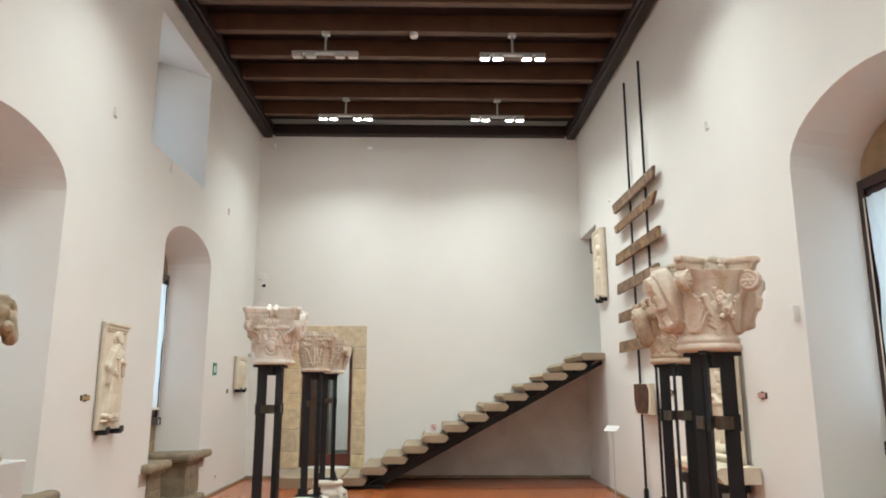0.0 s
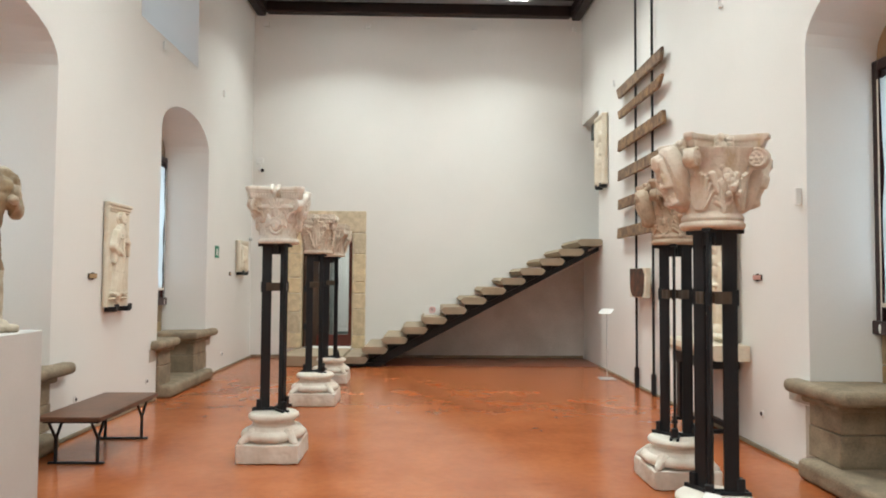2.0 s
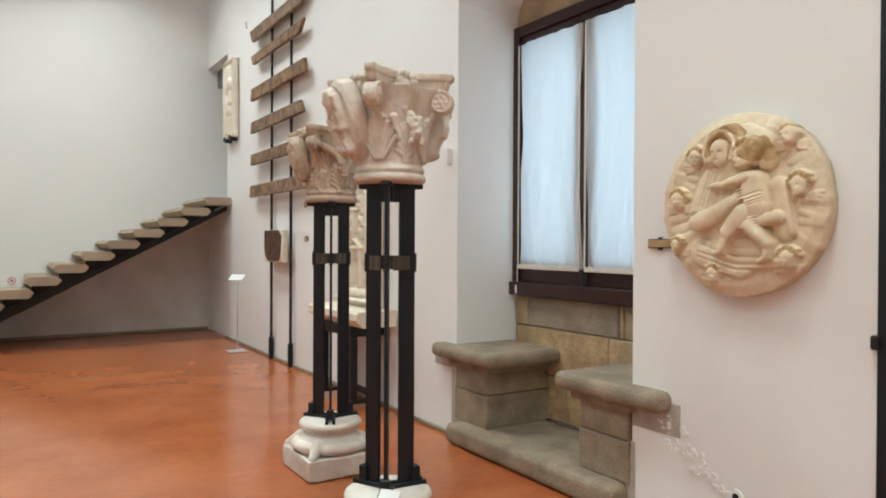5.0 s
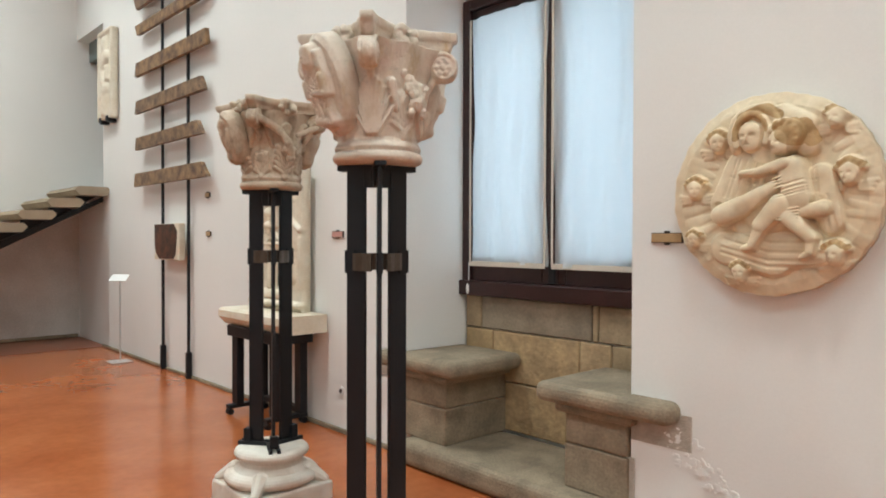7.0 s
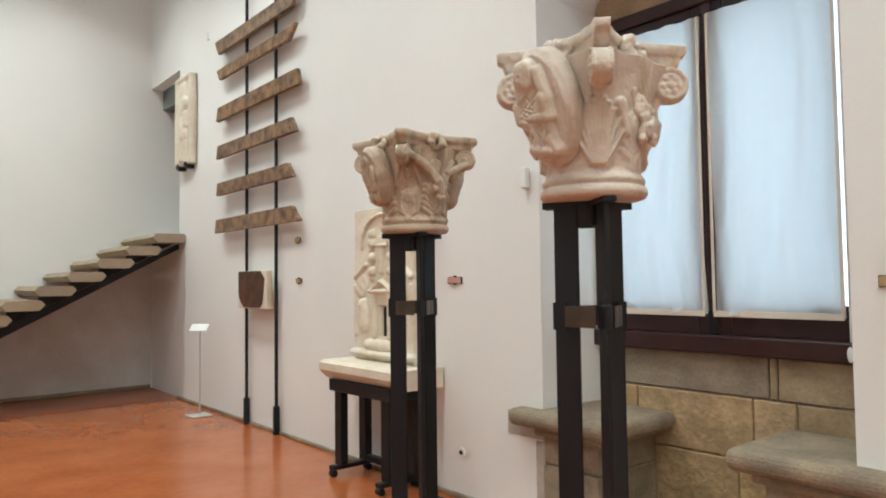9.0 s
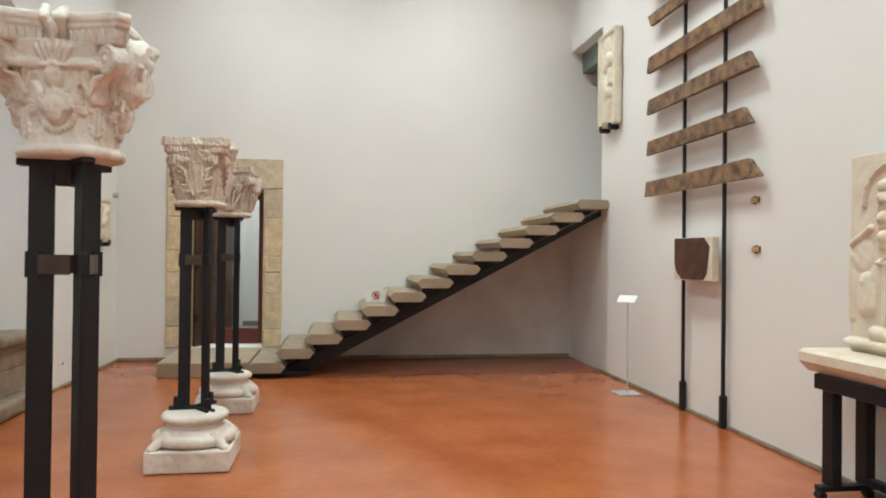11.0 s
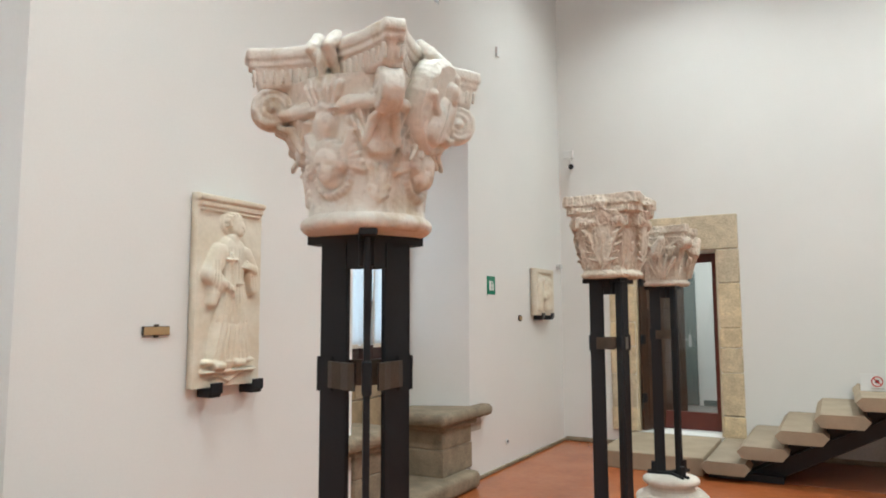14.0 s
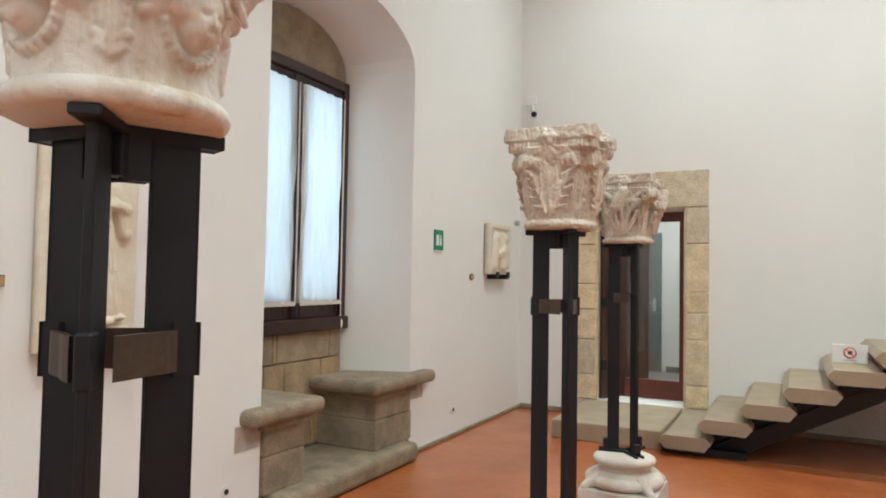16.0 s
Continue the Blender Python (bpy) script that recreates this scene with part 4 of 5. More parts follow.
        for side in (-1, 1):
            spiral(bm, diag @ Matrix.Translation((cr, side * half, cz)) @ Matrix.Diagonal((-1, 1, 1, 1)), big, .010, 2.4, .0105)
            ball(bm, diag @ Vector((cr, side * (half + .002), cz)), .016, .016, .016, seg=10)
            if style == "shell":
                for q in range(6):
                    ball(bm, diag @ Vector((cr + .026 * math.cos(q * 1.047), side * (half + .002), cz + .026 * math.sin(q * 1.047))), .014, .012, .014, seg=8)
        fat = [[diag @ Vector((cr + big * w * math.cos(math.pi * q / 14), d, cz + big * w * math.sin(math.pi * q / 14))) for q in range(28)] for d, w in ((-half, .90), (-half * .6, 1.0), (half * .6, 1.0), (half, .90))]
        loft(bm, [[diag @ Vector((cr, -half * .9, cz))], *fat, [diag @ Vector((cr, half * .9, cz))]])
        limb(bm, diag @ Vector((cr - .01, 0, hc - ab - .01)), diag @ Vector((cr - .06, 0, hc - ab - .03)), half * .85, half * .8)
        # stalk from the bell
        if style == "scroll":
            for side in (-1, 1):
                a, b, c = diag @ Vector((cr - big * .55, side * .030, cz - .018)), diag @ Vector((cr - .10, side * .085, cz - .012)), diag @ Vector((cr - .145, side * .150, cz - .036))
                limb(bm, a, b, .015, .025, 14)
                limb(bm, b, c, .025, .011, 14)
            for side in (-.5, 0, .5):
                limb(bm, diag @ Vector((.185, side * .08, hc * .44)), diag @ Vector((.215, side * .06, hc * .545)), .013, .015)
                limb(bm, diag @ Vector((.215, side * .06, hc * .545)), diag @ Vector((.245, side * .05, hc * .56)), .014, .009)
        else:
            limb(bm, diag @ Vector((cr - big * .5, 0, cz - big * .35)), diag @ Vector((.20, 0, hc * .56)), .020, .016)
            for q in range(5 if style == "worn" else 0):
                ball(bm, diag @ Vector((cr - .012 - .024 * q, .018 * math.sin(3 * q), cz - big + .004 - .012 * q)), .013, .013, .012, seg=10)
        vol = part("volute", bm, mat, g)
        fused(vol, .0034, .002, 22, .003)
        # worn flower or scrolls in the middle of each abacus side
        bm = bmesh.new()
        if style == "scroll":
            for s in (-1, 1):
                limb(bm, face(s * .020, h - dip - .02, hc - .085), face(s * .026, h - dip + .028, hc - .030), .013, .019)
                limb(bm, face(s * .026, h - dip + .028, hc - .030), face(s * .030, h - dip - .005, hc + .008), .019, .017)
            limb(bm, face(0, h - dip + .014, hc - .10), face(0, h - dip + .02, hc - .05), .012, .016)
        else:
            n = 11 if style == "shell" else 8
            for q in range(n):
                ball(bm, face(.036 * math.cos(2.4 * q), h - dip + .004 + .018 * math.sin(1.7 * q), hc - .040 + .034 * math.sin(2.4 * q)), .024, .022, .022, seg=10)
            if style == "shell" and k in (0, 2):
                limb(bm, face(-.02, h - dip, hc - .07), face(-.010, h - dip - .005, hc - .125), .040, .034)
                limb(bm, face(.035, h - dip + .01, hc - .10), face(.06, h - dip - .02, hc - .15), .026, .018)
                for q in range(26):
                    f = q / 25
                    ball(bm, face(-.03 + .085 * f + .022 * math.sin(2.6 * q), h - dip - .002 - (h - dip - .212) * f ** .7 + .006 * math.cos(1.9 * q), hc - .12 - .21 * f + .010 * math.sin(1.7 * q)), .017 + .004 * math.sin(3.1 * q), .014, .020, seg=8)
                for q in range(7):
                    ball(bm, face(.020 + .008 * q - .02 * math.sin(q), .196 + .006 * math.sin(2 * q), hc - .335 + .02 * math.cos(2.2 * q)), .018, .016, .020, seg=8)
            elif style == "worn" and k in (0, 2):
                pts = [(-h + .07, h * .86, hc - .115), (-.085, h * .80, hc - .155), (-.035, h * .78, hc - .185), (-.005, .235, hc - .25), (.012, .225, hc - .30)]
                for p, q in zip(pts, pts[1:]):
                    limb(bm, face(*p), face(*q), .022, .024)
                limb(bm, face(h - .08, h * .84, hc - .145), face(.05, .235, hc - .20), .020, .016)
                for q in range(9):
                    ball(bm, face(.012 + .030 * math.cos(2.2 * q), .215 + .012 * math.sin(q), hc - .295 + .034 * math.sin(2.2 * q)), .018, .016, .018, seg=8)
        flower = part("fleuron", bm, mat, g)
        fused(flower, .0036, .004, 24, .006)
        # figures in relief on the sides
        turn = lambda d, z, lean: m @ Matrix.Translation((0, -d, z)) @ Matrix.Rotation(radians(lean), 4, "X")
        if style == "shell" and k in (1, 3):
            fig = [(0, .02, 0, .38, .105, .105, .004, .012), (0, .05, 0, .36, .088, .090, .008, .012)]
            fig += [(-.01, .30, -.01, .335, .036, .038, .046, .030), (-.02, .26, -.025, .20, .058, .070, .030, .030), (-.02, .19, .0, .09, .066, .058, .030, .034)]
            fig += [(-.045, .325, -.050, .24, .018, .026, .036, .022), (.030, .325, .040, .23, .018, .026, .034, .022)]
            fig += face_of(-.014, .312, .025, .032, .056, .024, -.25)
            fig += folds(.035, .265, -.055, .205, 4, .016, .006, .010) + folds(-.05, .20, .035, .155, 3, .014, .007, .012) + folds(.01, .16, -.03, .07, 6, .040, .006, .010, .006, 1.3)
            fig += [(.040, .235, .045, .175, .022, .020, .050, .018), (.045, .175, -.01, .180, .018, .013, .060, .014), (-.07, .225, -.070, .175, .020, .018, .044, .018), (-.030, .075, .035, .062, .024, .018, .050, .018), (.03, .10, .05, .06, .02, .02, .044, .016)]
            fig += [(-.04, .22, .0, .205, .004, .004, 0, -.008), (.0, .15, .02, .08, .004, .005, 0, -.008), (-.05, .16, -.02, .12, .004, .004, 0, -.008)]
            ob = relief("carved_figure", .215, .40, .075, (), mat, 150, disc=True, fold=.0, rough=.0008, seed=2, field=fig)
            ob.parent = g
            ob.matrix_basis = turn(.118, .120, 17)
        elif style == "scroll" and k in (1, 3):
            fig = [(0, .03, 0, .24, .085, .088, .004, .006), (.02, .17, .02, .19, .024, .026, .016, .018), (.01, .14, -.02, .07, .034, .040, .012, .018), (-.03, .12, -.07, .16, .016, .012, .014, .012), (-.02, .07, .045, .06, .022, .018, .014, .014), (.035, .10, .04, .03, .03, .025, .006, .006), (.0, .15, -.02, .05, .004, .004, 0, -.008), (.04, .23, .06, .18, .016, .014, .008, .012), (-.06, .22, -.07, .10, .010, .012, .006, .008)]
            ob = relief("carved_shield", .205, .27, .06, (), mat, 120, disc=True, fold=0, rough=.001, seed=5, field=fig)
            ob.parent = g
            ob.matrix_basis = turn(.143, .210, 14)
            bm = bmesh.new()
            for q in range(12):
                u = -1 + q / 5.5
                limb(bm, face(.085 * u, .196 - .03 * u * u, .235 + .012 * math.sin(5 * q)), face(.085 * u + .05 * math.sin(1.5 * q), .200 - .03 * u * u, .185 + .01 * math.cos(3 * q)), .010, .008, 6)
            drape = part("drapery", bm, mat, g)
            fused(drape, .0036, .002, 24, .003)
        elif style == "worn" and k in (1, 3):
            fig = [(0, .05, 0, .25, .070, .078, .012, .020), (-.01, .23, .0, .24, .030, .030, .030, .020), (-.01, .19, .02, .10, .040, .034, .024, .020), (-.04, .19, -.03, .12, .016, .014, .030, .014), (.04, .20, .03, .13, .016, .014, .030, .014), (.0, .05, .0, .06, .030, .028, .026, .020)]
            fig += folds(.02, .18, -.01, .07, 5, .03, .005, .010) + [(.01, .20, .0, .10, .004, .005, 0, -.010), (-.05, .16, -.04, .08, .004, .004, 0, -.010)]
            ob = relief("carved_figure", .17, .31, .06, (), mat, 110, disc=True, fold=0, rough=.0012, seed=7, field=fig)
            ob.parent = g
            ob.matrix_basis = turn(.150, .150, 15)
            worn(ob, .005)
    return g


def worn(ob, amount):
    """Uneven, softly chipped stone: moves the points of a mesh along their normals."""
    me = ob.data
    n = len(me.vertices)
    co, no = np.empty(n * 3), np.empty(n * 3)
    me.vertices.foreach_get("co", co)
    me.vertices.foreach_get("normal", no)
    co, no = co.reshape(-1, 3), no.reshape(-1, 3)
    off = np.array([noise.noise(Vector(c) * 17) * amount + noise.noise(Vector(c) * 61) * amount * .35 - 1.6 * amount * max(0, noise.noise(Vector(c) * 9) - .25) for c in co])
    me.vertices.foreach_set("co", (co + no * off[:, None]).ravel())
    me.update()
    return smooth(ob)


def column_base(half, height, mat, at, says):
    """A square plinth with corner spurs, a fat roll, a hollow and a top roll."""
    g = thing("column_base", says, "column base", "column bases", at)
    bm = box(-half, half, -half, half, 0, height * .41, .010, 2)
    for v in bm.verts:
        v.co += Vector((noise.noise(v.co * 9), noise.noise(v.co * 9 + Vector((3, 1, 2))), 0)) * .008
    part("plinth", bm, mat, g)
    bm = bmesh.new()
    k = height / .40
    prof = [(.001, .15), (half * .96, .155)]
    for i in range(9):
        a = -math.pi / 2 + math.pi * i / 8
        prof.append((half * .84 + .055 * math.cos(a), .213 + .046 * math.sin(a)))
    prof += [(half * .80, .268), (half * .70, .29), (half * .66, .315), (half * .68, .335)]
    for i in range(7):
        a = -math.pi / 2 + math.pi * i / 6
        prof.append((half * .70 + .035 * math.cos(a), .367 + .032 * math.sin(a)))
    prof.append((.001, .40))
    lathe([(r, z * k) for r, z in prof], 40, bm)
    for sx in (-1, 1):
        for sy in (-1, 1):
            d = half * .60
            limb(bm, (sx * d, sy * d, .235 * k), (sx * half * .86, sy * half * .86, .175 * k), .05, .028, 10)
    part("moulding", bm, mat, g)
    fused(g.children[-1], .0065, .003, 11, .010)
    return g


def iron_stand(z0, z1, turn, at):
    g = thing("iron_stand", "black iron three-legged stand with brown clamp plates", "stand", "iron stands", at @ pose(0, 0, 0, 0, 0, turn))
    zc = z0 + (z1 - z0) * .74
    for j in range(3):
        m = pose(0, 0, 0, 0, 0, 120 * j)
        part("leg", box(.058, .139, -.0085, .0085, z0 + .02, z1 - .02, .002, 1, m=m), IRON, g)
        part("foot", box(.0, .20, -.034, -.014, z0, z0 + .02, .002, 1, box(.0, .20, .014, .034, z0, z0 + .02, .002, 1, m=m), m=m), IRON, g)
        part("foot_socket", box(.126, .166, -.024, .024, z0 + .02, z0 + .09, .004, 1, m=m), IRON, g)
        part("top_arm", box(.0, .176, -.024, .024, z1 - .020, z1 - .001, .003, 1, m=m), IRON, g)
        part("top_socket", box(.0, .051, -.022, .022, z1 - .09, z1 - .020, .003, 1, m=m), IRON, g)
        # bowed plate to the next leg
        bm = bmesh.new()
        rows = []
        for i in range(7):
            a = radians(120 * j + 18 + 84 * i / 6)
            r = .094 - .028 * math.sin(math.pi * i / 6)
            rows.append([bm.verts.new(((r + d) * math.cos(a), (r + d) * math.sin(a), zc + s * .036)) for d, s in ((0, -1), (.012, -1), (.012, 1), (0, 1))])
        for p, q in zip(rows, rows[1:]):
            for i in range(4):
                bm.faces.new((p[i], p[(i + 1) % 4], q[(i + 1) % 4], q[i]))
        bm.faces.new(rows[0][::-1])
        bm.faces.new(rows[-1])
        part("clamp_plate", bm, BRONZE, g, "brown iron clamp plate")
        part("clamp_jaw", box(.100, .145, -.013, .013, zc - .044, zc + .044, .004, 1, m=m), IRON, g)
    return g


# place, plinth half width, base height, stand turn, capital foot height, capital half diagonal, capital height, style, stone
COLS = [((2.132, 4.437), .265, .40, -53, 1.885, .362, .497, "scroll", MARBLE_WHITE),
        ((2.08, 7.10), .29, .38, -52, 1.885, .34, .50, "block", MARBLE),
        ((2.04, 8.90), .27, .36, -50, 1.905, .335, .50, "worn", MARBLE),
        ((5.452, 3.618), .26, .35, -114, 1.865, .365, .50, "worn", MARBLE_BROWN),
        ((5.166, 2.212), .27, .33, -124, 1.885, .355, .535, "shell", MARBLE_PINK)]
BASE_SAYS = ["white marble column base on a square plinth", "chalky white marble base with a broad plinth", "small white marble column base", "veined white marble base with worn corners", "white marble base holding a small card"]
CAP_SAYS = ["white marble capital with scrolls and winged masks", "pinkish square marble capital with a reeded band", "weathered pinkish leaf capital of marble", "brown weathered leaf capital with scrolls", "pink-veined marble capital with draped figures and shells"]
for ((cx, cy), half, hb, turn, zc, R, hc, style, mat), says_base, says_cap in zip(COLS, BASE_SAYS, CAP_SAYS):
    column_base(half, hb, BASE_MARBLE, pose(cx, cy - (.08 if cx < 3 else 0), 0.002), says_base)
    iron_stand(hb + .001, zc, turn, pose(cx, cy, 0))
    if cy < 5:
        ring_capital(R, hc, style, mat, says_cap, pose(cx, cy, zc, 0, 0, {"scroll": 2, "shell": 0, "worn": -4}[style]))
    else:
        cap = capital(R, hc, style, mat)
        cap.matrix_world = pose(cx, cy, zc)
        tagged(cap, says_cap, "capital", "capitals")
card = thing("caption_card", "small tilted white caption card on black foot", "card", at=pose(5.06, 2.02, .335, 0, 0, -50))
part("card", box(-.05, .05, -.003, .003, 0, .055, m=pose(0, 0, .012, -50, 0, 0)), WHITE, card)
part("foot", box(-.045, .045, -.02, .03, 0, .012), IRON, card)


# ---- wall things ----
LEFT_WALL = lambda y, z, off=0.0: pose(off, y, z, 0, 0, 90)
RIGHT_WALL = lambda y, z, off=0.0: pose(W - off, y, z, 0, 0, -90)
BACK_WALL = lambda x, z, off=0.0: pose(x, D - off, z)


def caption_label(m, w=.165, says="small brass caption plate in a dark holder", face=None):
    g = thing("caption_label", says, "label", "caption labels", m)
    part("holder", box(-w / 2 - .004, w / 2 + .004, -.014, 0, -.026, .026, .002, 1, box(-.012, .012, -.018, 0, -.036, .036, .002, 1)), DARKWOOD, g)
    part("plate", box(-w / 2, w / 2, -.019, -.0145, -.022, .022, .001, 1), face or BRASS, g)


caption_label(LEFT_WALL(5.428, 1.585))
caption_label(LEFT_WALL(10.52, 1.64), .08)
caption_label(RIGHT_WALL(1.718, 1.587))
PINK = material("pinkish_label", (0.55, 0.30, 0.26), 0.5, vary=0.05)
caption_label(RIGHT_WALL(4.66, 1.615), .15, "small pinkish caption plate in a dark holder", PINK)
caption_label(RIGHT_WALL(7.12, 1.63), .10)
caption_label(RIGHT_WALL(7.14, 2.05), .10)


def bracket(m):
    g = thing("relief_bracket", "black iron wall bracket under a relief", "bracket", "relief brackets", m)
    part("shelf", box(-.045, .045, -.11, 0, -.055, 0, .006, 1), IRON, g)
    part("lip", box(-.045, .045, -.125, -.111, -.035, .03, .004, 1), IRON, g)


# standing robed saint panel
saint = [(-.25, 1.115, .25, 1.115, .022, .022, .026, .014), (-.24, 1.075, .24, 1.075, .018, .018, .018, .008), (-.23, 1.045, .23, 1.045, .010, .010, .010, .006), (.0, .985, .0, .985, .088, .088, .014, .002)]
saint += [(.0, .80, .0, .62, .105, .085, .026, .030), (-.01, .60, -.05, .20, .085, .120, .024, .030), (.03, .60, .08, .20, .075, .090, .022, .030), (.0, .88, .01, .84, .040, .050, .030, .022)]
saint += [(-.10, .80, -.165, .66, .052, .060, .030, .030), (-.165, .66, -.10, .60, .062, .050, .034, .030), (-.13, .60, -.15, .50, .050, .034, .026, .022), (-.09, .61, -.035, .575, .028, .024, .056, .018), (-.03, .575, .0, .545, .018, .012, .058, .014)]
saint += [(.10, .80, .155, .70, .048, .052, .028, .028), (.16, .68, .175, .58, .052, .036, .026, .026), (.16, .70, .10, .72, .030, .026, .048, .020)] + [(.13 - .012 * i, .70, .085 - .008 * i, .75 - .012 * i, .008, .006, .056, .010) for i in range(4)]
saint += folds(-.02, .60, -.08, .15, 8, .060, .009, .014, .01, 1.6) + folds(.04, .60, .09, .15, 6, .040, .009, .013, -.008, 1.6) + folds(.0, .82, .0, .64, 6, .060, .007, .008) + folds(-.14, .74, -.15, .56, 3, .025, .007, .010) + folds(.15, .72, .17, .60, 3, .020, .007, .010)
saint += [(-.19, .145, .17, .150, .018, .016, .030, .020), (-.02, .615, .06, .615, .006, .006, .052, .006), (-.13, .125, -.075, .120, .028, .024, .044, .022), (.035, .135, .085, .135, .024, .022, .042, .020)]
saint += [(-.035, .79, -.015, .53, .008, .008, .062, .010), (-.075, .755, .005, .755, .008, .008, .062, .010)]
saint += [(.015, .955, .012, .985, .054, .056, .030, .030)] + face_of(.030, .945, .042, .056, .040, .030, .35)
saint += [(.0 + .05 * math.cos(q), .985 + .040 * math.sin(q), .005 + .055 * math.cos(q), .99 + .044 * math.sin(q), .016, .015, .036, .018) for q in np.linspace(.4, 3.6, 7)]
saint += [(-.20, .090, .20, .092, .012, .012, .034, .012), (-.10, .085, .0, .03, .012, .010, .012, .010), (.10, .085, .0, .03, .012, .010, .012, .010), (0, .08, 0, .05, .06, .02, .010, .008)]
ob = relief("saint_relief", .52, 1.14, .05, (), CREAM, 330, fold=0, rough=.0007, seed=2, field=saint)
ob.matrix_world = LEFT_WALL(5.90, 1.25, .012)
tagged(ob, "cream stone relief panel of a robed figure", "relief")
bracket(LEFT_WALL(5.77, 1.25))
bracket(LEFT_WALL(6.10, 1.25))

# small framed relief near the far corner
lumps = [(-.18, .10, -.12, .40, .09, .07, .04), (.05, .10, .08, .38, .10, .07, .05), (.08, .42, .08, .44, .05, .05, .05), (-.12, .44, -.12, .46, .045, .045, .045), (.20, .12, .22, .30, .07, .05, .03), (-.05, .22, .05, .28, .05, .05, .04)]
ob = relief("framed_relief", .60, .58, .05, [(*q[:6], q[6] * 1.4) for q in lumps], CREAM, 90, rim=.05, seed=3)
ob.matrix_world = LEFT_WALL(11.15, 1.675, .012)
tagged(ob, "small cream framed stone relief", "relief")
bracket(LEFT_WALL(11.0, 1.675))
bracket(LEFT_WALL(11.32, 1.675))

# tall narrow relief high by the stair head
lumps = [(-.02, .12, .02, .30, .14, .12, .04), (.06, .42, -.05, .60, .10, .10, .05), (-.06, .72, .06, .86, .09, .10, .045), (.0, 1.0, .0, 1.08, .10, .09, .04), (.12, .55, .10, .70, .05, .05, .04)]
ob = relief("tall_relief", .58, 1.24, .07, [(*q[:6], q[6] * 1.5) for q in lumps], CREAM, 90, rim=.055, seed=5)
ob.matrix_world = RIGHT_WALL(10.29, 3.25, .012)
tagged(ob, "tall narrow cream stone relief in a raised border", "relief")
bracket(RIGHT_WALL(10.15, 3.25))
bracket(RIGHT_WALL(10.45, 3.25))

# round mother and child relief with small heads about the rim
cherubs = [(-.25, .24, .046, .25), (-.36, .03, .046, .2), (-.366, -.207, .036, .3), (-.144, -.352, .040, 0), (.25, -.265, .044, -.35), (.30, .066, .048, -.3), (.25, .30, .046, -.35)]
tondo, hair = [], []
# clouds and wings over the ground
for i in range(40):
    q = 2 * math.pi * i / 40
    tondo.append((.30 * math.cos(q), .30 * math.sin(q), .415 * math.cos(q + .10 * math.sin(3 * i)), .415 * math.sin(q + .10 * math.sin(3 * i)), .014, .028, .0, .006))
# mother: veil, neck, shoulders, sleeves, lap
tondo += [(-.070, .28, -.055, .31, .105, .098, .030, .040), (.10, .27, .14, .20, .075, .050, .026, .026), (.03, .33, .12, .28, .06, .06, .028, .030), (-.06, .20, -.05, .14, .048, .060, .030, .030), (-.13, .12, -.21, -.04, .090, .080, .034, .030),
          (-.05, .10, -.02, -.06, .120, .130, .028, .026), (.19, .06, .23, -.13, .060, .055, .026, .026), (-.21, -.24, .0, -.27, .080, .100, .022, .024), (.0, -.25, .19, -.25, .100, .060, .022, .026), (-.16, -.15, .15, -.19, .080, .070, .012, .014)]
tondo += folds(-.10, .15, -.16, -.02, 5, .05, .008, .008) + folds(-.02, .12, -.06, .0, 4, .04, .008, .008) + folds(-.22, -.21, .20, -.27, 4, .05, .010, .010, -.03) + folds(.20, -.02, .24, -.18, 3, .025, .008, .008)
tondo += [(-.24, -.06, -.20, -.18, .034, .045, 0, -.020), (.19, -.15, .20, -.19, .022, .022, 0, -.016)]
tondo += [(-.15, .30, -.155, .20, .020, .024, .050, .020)] + folds(-.15, .33, .03, .37, 3, .02, .007, .008, .02)
tondo += face_of(-.086, .250, .060, .074, .072, .036, -.18)
tondo += [(-.083 + .074 * math.cos(q), .262 + .090 * math.sin(q), -.083 + .074 * math.cos(q + .4), .262 + .090 * math.sin(q + .4), .018, .018, .076, .026) for q in np.linspace(-.5, 3.3, 10)]
tondo += [(-.075 + .102 * math.cos(q), .270 + .108 * math.sin(q), -.075 + .102 * math.cos(q + .4), .270 + .108 * math.sin(q + .4), .024, .024, .056, .026) for q in np.linspace(-.4, 3.4, 10)]
hair += [(-.083 + .070 * math.cos(q), .262 + .086 * math.sin(q), -.083 + .070 * math.cos(q + .4), .262 + .086 * math.sin(q + .4), .013, .013, 1, 0) for q in np.linspace(.2, 2.9, 8)]
# mother's forearms and fingers
tondo += [(-.22, -.09, -.13, -.055, .052, .052, .066, .034), (-.13, -.055, -.03, .004, .048, .036, .070, .032), (-.03, .004, .015, .030, .032, .028, .078, .024), (.21, -.070, .12, -.085, .036, .028, .070, .026)]
tondo += [(.015, .020 + .013 * i, .075, .032 + .014 * i, .0065, .005, .094, .008) for i in range(4)] + [(.12, -.065 - .014 * i, .035, -.080 - .013 * i, .0065, .005, .098, .008) for i in range(4)]
